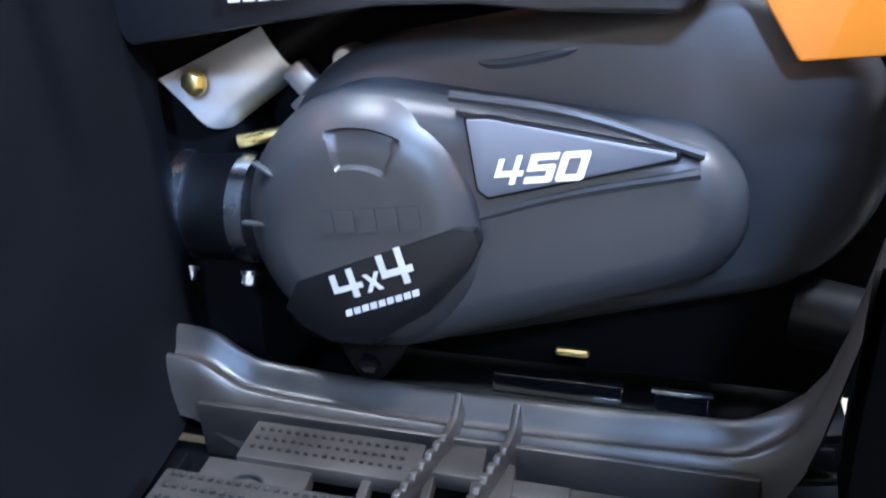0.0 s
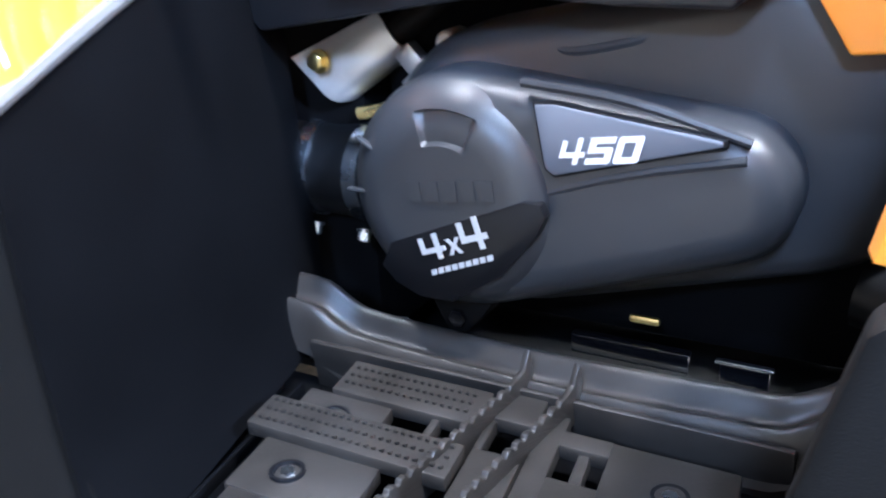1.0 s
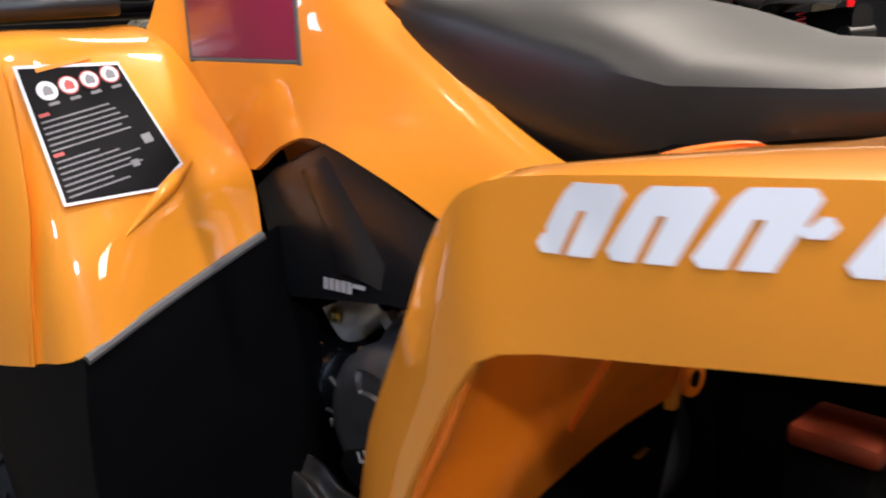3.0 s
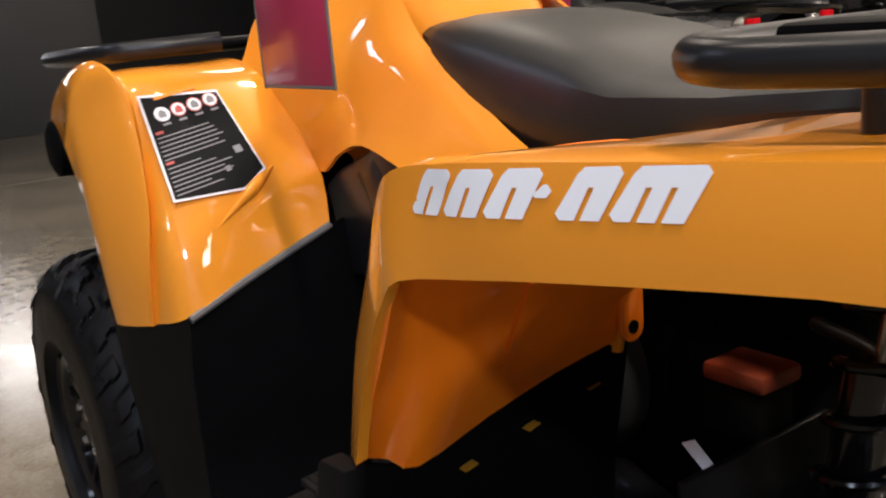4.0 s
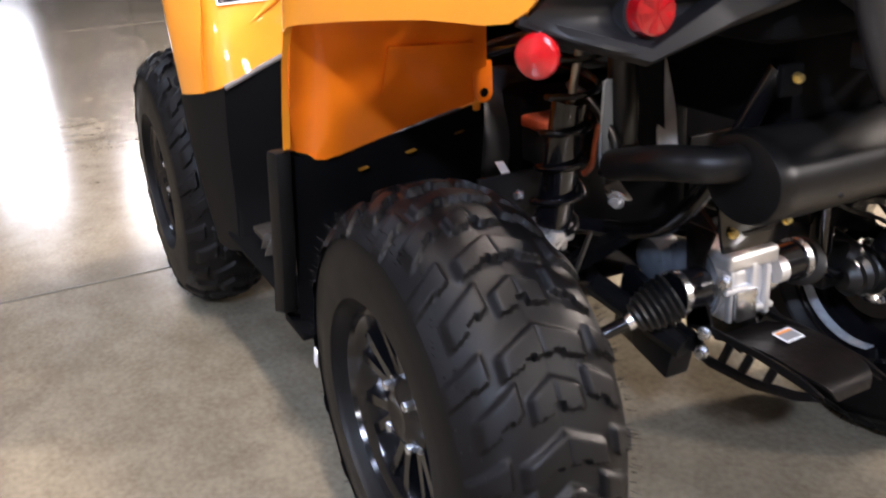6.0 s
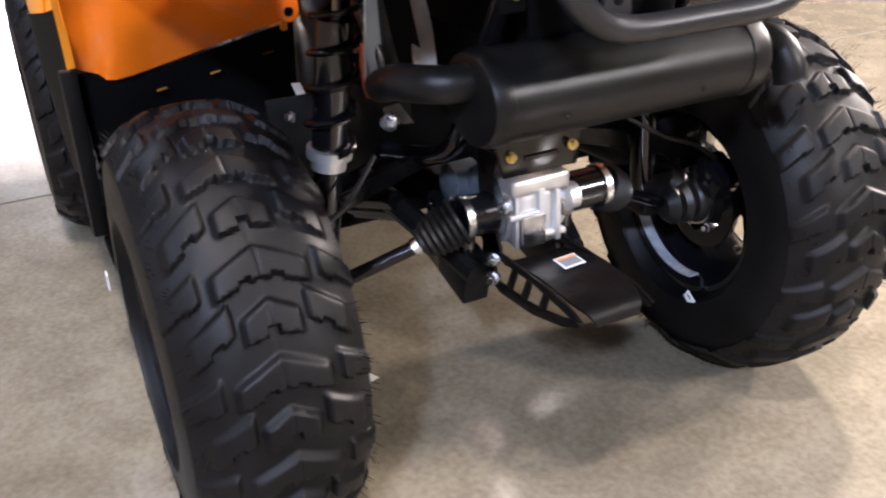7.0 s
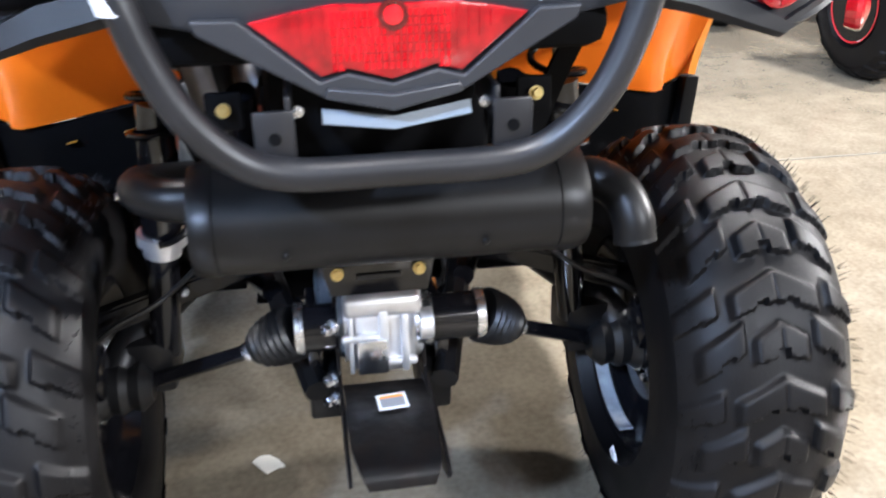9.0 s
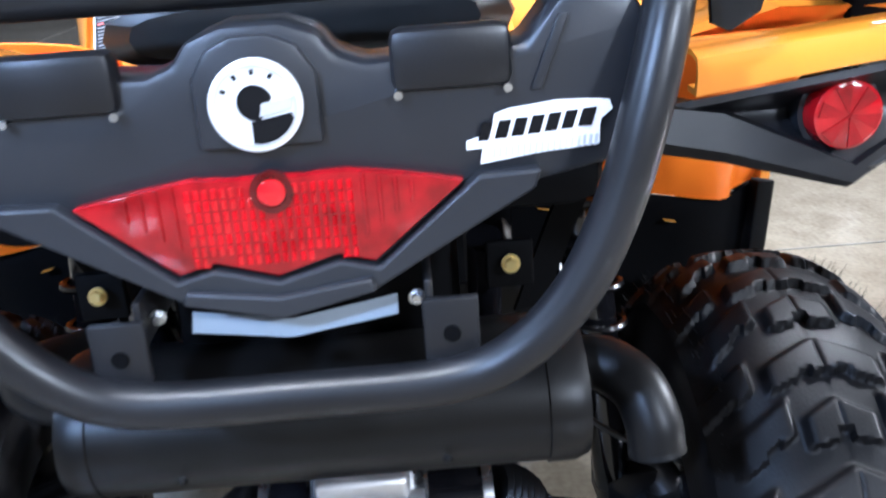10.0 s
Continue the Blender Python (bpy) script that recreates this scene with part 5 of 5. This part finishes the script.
        v = ax.normalized().cross(u)
        for i in range(100):
            f = i / 99
            a = f * 2 * math.pi * 5.6
            coil.append(lo + ax * (.375 + .56 * f) + (u * math.cos(a) + v * math.sin(a)) * .033)
        part("spring", side(tube(coil, 0.0048, 8, smooth=False), s), COIL, sh, "gloss black coil spring")
        part("shock_label", side(sheet([[(-.190, -.260, .576), (-.186, -.247, .576)], [(-.158, -.255, .545), (-.154, -.242, .545)]], 0.002, k=1), s), WHITE, sh, "white label strip")
        part("frame_plate", side(join(tube([(.25, -.13, .77), (.14, -.13, .60), (.02, -.11, .50), (-.15, -.14, .46)], 0.014, 10, 4),
                                      tube([(.20, -.14, .82), (0, -.15, .81), (-.35, -.17, .72)], 0.014, 10, 4),
                                      box((-.03, -.085, .33), (.13, .02, .12), 0.004, (0, 12, 0))), s), GLOSS, ATV, "gloss black frame member")
        part("bracket_foil", side(sheet([[(.0, -.192, .574), (.0, -.165, .577)], [(.012, -.188, .553), (.012, -.150, .549)]], 0.002, k=1), s), HEAT, ATV)
    # hanger plate over the drive
    part("hanger_plate", prism([(-.085, .61), (.085, .61), (.066, .50), (.060, .474), (-.060, .474), (-.066, .50)], "x", .096, .104, 0.002), GLOSS, ATV, "gloss black hanger plate")
    for y in (-.05, .05):
        bolt((.106, y, .505), (1, 0, .3), .0058, .010, GOLD, ATV)
    part("slot", box((.106, 0, .499), (.003, .055, .006), 0.001), SATIN, ATV)
    for p in ((.108, -.059, .435), (.072, -.062, .309), (.075, -.062, .342)):
        bolt(p, (.6, -.8, 0), .008, .016, STEEL, ATV)
    rail = part("frame_foot", join(box((.0, -.075, .30), (.09, .045, .075), 0.005, (0, 15, 0)), box((0, .075, .30), (.09, .045, .075), 0.005, (0, 15, 0)),
                                   tube([(-.20, -.155, .40), (.06, -.085, .315)], 0.019, 8, smooth=False), tube([(-.20, .155, .40), (.06, .085, .315)], 0.019, 8, smooth=False)), ARM, ATV, "gloss black frame foot")
    # guard under the drive
    shell = [sheet([[(.085, -.052, .336), (.085, .052, .336)], [(.14, -.052, .349), (.14, .052, .349)], [(.19, -.053, .356), (.19, .053, .356)],
                    [(.25, -.051, .352), (.25, .051, .352)], [(.288, -.043, .345), (.280, .047, .340)], [(.300, -.036, .330), (.286, .040, .320)]], 0.004, k=4)]
    for y in (-1, 1):
        a, b = sorted((y * .053, y * .058))
        shell += [prism([(.03, .33), (.05, .42), (.085, .352), (.19, .353), (.26, .349), (.296, .338), (.27, .334), (.18, .342), (.08, .340)], "y", a, b, 0.001),
                  prism([(.03, .30), (.03, .33), (.06, .330), (.075, .303), (.17, .308), (.25, .326), (.27, .334), (.29, .330), (.25, .312), (.17, .292), (.08, .286)], "y", a, b, 0.001)]
        shell.append(prism([(.02, .50), (.082, .50), (.062, .455), (.062, .41), (.085, .356), (.03, .335)], "y", a, b, 0.001))
        for x in (.115, .155, .20):
            shell.append(box((x, y * .0555, .322), (.014, .004, .04), 0.001, (0, 24, 0)))
    grd = part("drive_guard", shell[0], SCUFF, ATV, "scuffed gloss black drive guard")
    for bm in shell[1:]:
        part("guard_flange", bm, SCUFF, grd)
    m = frame_of((.172, .004, .3605), (-.1, 1, 0), (-1, -.1, .1))
    lab = flat(rect(-.018, -.014, .018, .014), m, "label", WHITE, grd, "small white bordered label", 0.001)
    flat(rect(-.015, -.011, .015, .006), m, "label_field", PRINT, lab, "", 0.0016)
    flat(rect(-.015, .006, .015, .011), m, "label_field", ORANGEPRINT, lab, "", 0.0016)
    # clutter over the left shock
    part("reservoir", join(box((-.185, -.165, .590), (.07, .06, .055), 0.006)), GREY, ATV, "dark metal box under the fender")
    part("reservoir_cap", box((-.180, -.165, .627), (.075, .065, .020), 0.006), COPPER, ATV, "orange-red cap")
    part("intake_duct", join(lathe([(.60, .016), (.605, .0195), (.70, .0205), (.78, .022)], 24, "z", (.018, -.174, 0)), lathe([(.628, .0195), (.630, .0225), (.638, .0225), (.640, .0195)], 24, "z", (.018, -.174, 0))), SATIN, ATV, "satin black upright duct")
    part("hose", tube([(-.10, -.18, .70), (-.02, -.20, .69), (.04, -.2, .64), (.02, -.21, .60)], 0.007, 10), BOOT, ATV)
    part("frame_strap", sheet([[(.113, -.188, .643), (.113, -.157, .641)], [(.106, -.190, .71), (.106, -.160, .708)], [(.098, -.206, .775), (.098, -.172, .772)]], 0.004, k=3), GALV, ATV, "dull galvanised frame strap")
    part("heat_plate", sheet([[(.036, -.226, .618), (.020, -.190, .612)], [(.034, -.224, .66), (.016, -.188, .655)], [(.030, -.216, .73), (.010, -.182, .728)]], 0.003, k=3), SHIELD, ATV, "pale grey bent heat plate")
    part("cable", tube([(.030, -.222, .672), (.022, -.222, .645), (.0, -.212, .61), (-.05, -.19, .58)], 0.0045, 10, 5), CABLE, ATV, "orange sheathed cable")
    bolt((.036, -.195, .564), (.5, -.8, .2), .009, .014, STEEL, ATV)
    bolt((-.03, -.31, .575), (.3, -.9, .2), .006, .01, STEEL, ATV)
    part("under_body", join(box((-.02, 0, .83), (.66, .42, .05), 0.02), box((.09, 0, .745), (.32, .22, .13), 0.02)), BLACK, ATV, "black underside of the seat base")


def lathe_tube(pts, r):
    """A pipe with an open, rolled end."""
    bm = tube(pts, r, 20, 6)
    a, b = Vector(pts[-2]), Vector(pts[-1])
    d = (b - a).normalized()
    ringm = lathe([(0, r), (.004, r * 1.02), (.004, r * .86), (-.03, r * .86)], 20, "z")
    bmesh.ops.transform(ringm, matrix=Matrix.Translation(b) @ d.to_track_quat("Z", "Y").to_matrix().to_4x4(), verts=ringm.verts)
    return join(bm, ringm)


drivetrain()

arc = [(0.134 * math.cos(a), 0.308 + 0.134 * math.sin(a)) for a in (math.radians(196 + 8 * i) for i in range(12))]
part("rim_strip", sheet([[(x, .350, z) for x, z in arc], [(x, .370, z) for x, z in arc]], 0.003, k=1), WEIGHT, ATV, "grey balance weight strip inside the rim")
sticker = part("tyre_sticker", box((.052, .3345, .150), (.024, .002, .018), 0.0005, (0, 35, 0)), WHITE, ATV, "white paper sticker on the tyre wall")
part("tyre_sticker", box((-.195, -.577, .325), (.012, .002, .032), 0.0005, (0, 20, 0)), WHITE, ATV, "white paper sticker on the tyre wall")
part("print_bar", box((.052, .333, .154), (.010, .001, .004), 0, (0, 35, 0)), PRINT, sticker)

# ---------- loose things ----------
scrap = part("paper_scrap", sheet([[(-.045, -.03, .003), (0, -.035, .008), (.04, -.03, .002)], [(-.05, 0, .006), (0, 0, .004), (.045, .005, .007)], [(-.04, .03, .002), (.005, .035, .006), (.05, .032, .003)]], 0.0008, k=2), PAPER)
tagged(scrap, "small crumpled white paper scrap on the concrete floor", "paper")
scrap.matrix_world = pose(-.219, -.185, .001, 0, 0, 35) @ Matrix.Diagonal((.55, .55, .55, 1))

tag = part("price_tag", join(box((-.70, -.375, 1.03), (.19, .003, .20), 0.001)), TAG)
tagged(tag, "red printed card tag in a clear sleeve hanging beside the tank", "price tag")
for x0, z0, dx, dz in ((-.70, .928, .196, .004), (-.797, 1.03, .004, .21), (-.603, 1.03, .004, .21)):
    part("sleeve_edge", box((x0, -.375, z0), (dx, .0035, dz), 0.001), STRIP, tag, "clear plastic sleeve edge")


# ---------- other vehicles in the showroom ----------
def far_quad(label, at, yaw, paint, accent):
    q = thing("parked_quad", label, "quad bike", "parked quads", (0, 0, 0))
    for dx in (0, -1.3):
        for s in (-1, 1):
            w = new("wheel")
            w.parent = q
            w.matrix_local = pose(dx, s * .455, .308) @ (Matrix.Identity(4) if s < 0 else pose(0, 0, 0, 0, 0, 180))
            tyre(w, 0.218, 0.312, s > 0)
            part("rim", lathe([(-.105, .158), (-.095, .148), (-.05, .12), (-.06, .05), (-.075, .03), (-.075, .012), (.02, .012), (.02, .12), (.09, .15)], 32, "y"), GLOSS, w)
            part("rim_ring", lathe([(-.108, .156), (-.110, .153), (-.107, .148), (-.104, .152)], 40, "y", closed=True), accent, w)
            for i in range(5):
                a = 2 * math.pi * i / 5
                part("spoke", box((.085 * math.cos(a), -.078, .085 * math.sin(a)), (.10, .02, .022), 0.005, (0, -math.degrees(a), 0)), STEEL, w)
    for s in (-1, 1):
        part("rear_fender", side(sheet([[(-.36, -.56, .60), (-.30, -.48, .62), (-.30, -.25, .65)], [(-.2, -.57, .86), (-.2, -.48, .90), (-.2, -.22, .90)], [(.1, -.52, .87), (.1, -.46, .92), (.1, -.2, .92)], [(.34, -.45, .86), (.36, -.40, .90), (.34, -.2, .9)]], 0.006, k=4), s), paint, q)
        part("front_fender", side(sheet([[(-.84, -.51, .62), (-.85, -.40, .66), (-.86, -.26, .71)], [(-1.0, -.56, .84), (-.97, -.45, .91), (-.97, -.26, .90)], [(-1.3, -.56, .86), (-1.3, -.46, .94), (-1.3, -.2, .96)], [(-1.62, -.48, .80), (-1.64, -.4, .88), (-1.64, -.2, .9)]], 0.006, k=4), s), paint, q)
        part("rack_rail", side(tube([(0, -.2, .97), (0, -.42, .97), (.34, -.40, .97), (.36, -.2, .97)], .014, 10, 4), s), SATIN, q)
        part("grip", side(tube([(-.96, -.38, 1.16), (-1.0, -.24, 1.17)], .016, 10, smooth=False), s), BOOT, q)
        part("tail_light", side(box((.35, -.3, .86), (.02, .10, .05), 0.008), s), RED, q)
        part("shock_spring", side(tube([(-.05 + .035 * math.cos(i * .8), -.26 + .035 * math.sin(i * .8), .5 + i * .0055) for i in range(56)], .006, 6, smooth=False), s), accent, q)
    part("seat", loft([ring(w, t, b, x) for x, w, t, b in seat]), SEAT, q)
    part("tank", loft([ring(w, t, b, x) for x, w, t, b in ((-1.15, .16, 1.02, .7), (-1.05, .2, 1.08, .7), (-.90, .17, 1.10, .7), (-.74, .12, .98, .7))]), paint, q)
    part("chassis", loft([ring(w, t, b, x) for x, w, t, b in ((-1.7, .2, .7, .4), (-1.4, .24, .85, .3), (-.7, .24, .8, .27), (-.1, .2, .8, .3), (.3, .16, .85, .6))]), BLACK, q)
    part("handlebar", tube([(-.96, -.38, 1.16), (-1.02, -.2, 1.17), (-1.06, 0, 1.12), (-1.02, .2, 1.17), (-.96, .38, 1.16)], .011), SATIN, q)
    part("rack", join(box((.18, 0, .97), (.3, .7, .012), .004), box((-1.4, 0, 1.0), (.45, .7, .012), .004)), BLACK, q)
    part("silencer", lathe([(-.2, .05), (-.19, .06), (.19, .06), (.2, .05)], 24, "y", (.26, 0, .64)), MUFFLER, q)
    part("number_card", box((-.70, -.375, 1.03), (.15, .004, .18), 0.001), TAG, q)
    q.matrix_world = pose(*at, 0, 0, yaw)
    return q


BLACKPAINT = material("black_painted_plastic", (0.012, 0.012, 0.013), 0.25, coat=0.4, vary=0.1, bump=0.02)
REDPAINT = material("red_painted_metal", (0.45, 0.015, 0.02), 0.3, coat=0.4, vary=0.1, bump=0.02)
far_quad("black quad bike with red wheel rings parked on the concrete", (-2.55, 2.78, 0), 4, BLACKPAINT, REDPAINT)
far_quad("black quad bike with red springs parked in a row", (-4.9, 4.6, 0), -8, BLACKPAINT, REDPAINT)
far_quad("dark camouflage quad bike parked in a row", (-6.6, 3.0, 0), -20, CAMO, SATIN)
far_quad("black quad bike with red springs parked in a row", (-3.2, 6.3, 0), -4, BLACKPAINT, REDPAINT)
board = part("display_board", join(box((-12.0, 1.7, 1.2), (.08, 1.6, 2.4), 0.01)), WALLM)
tagged(board, "tall matt black display board on the floor", "display board")
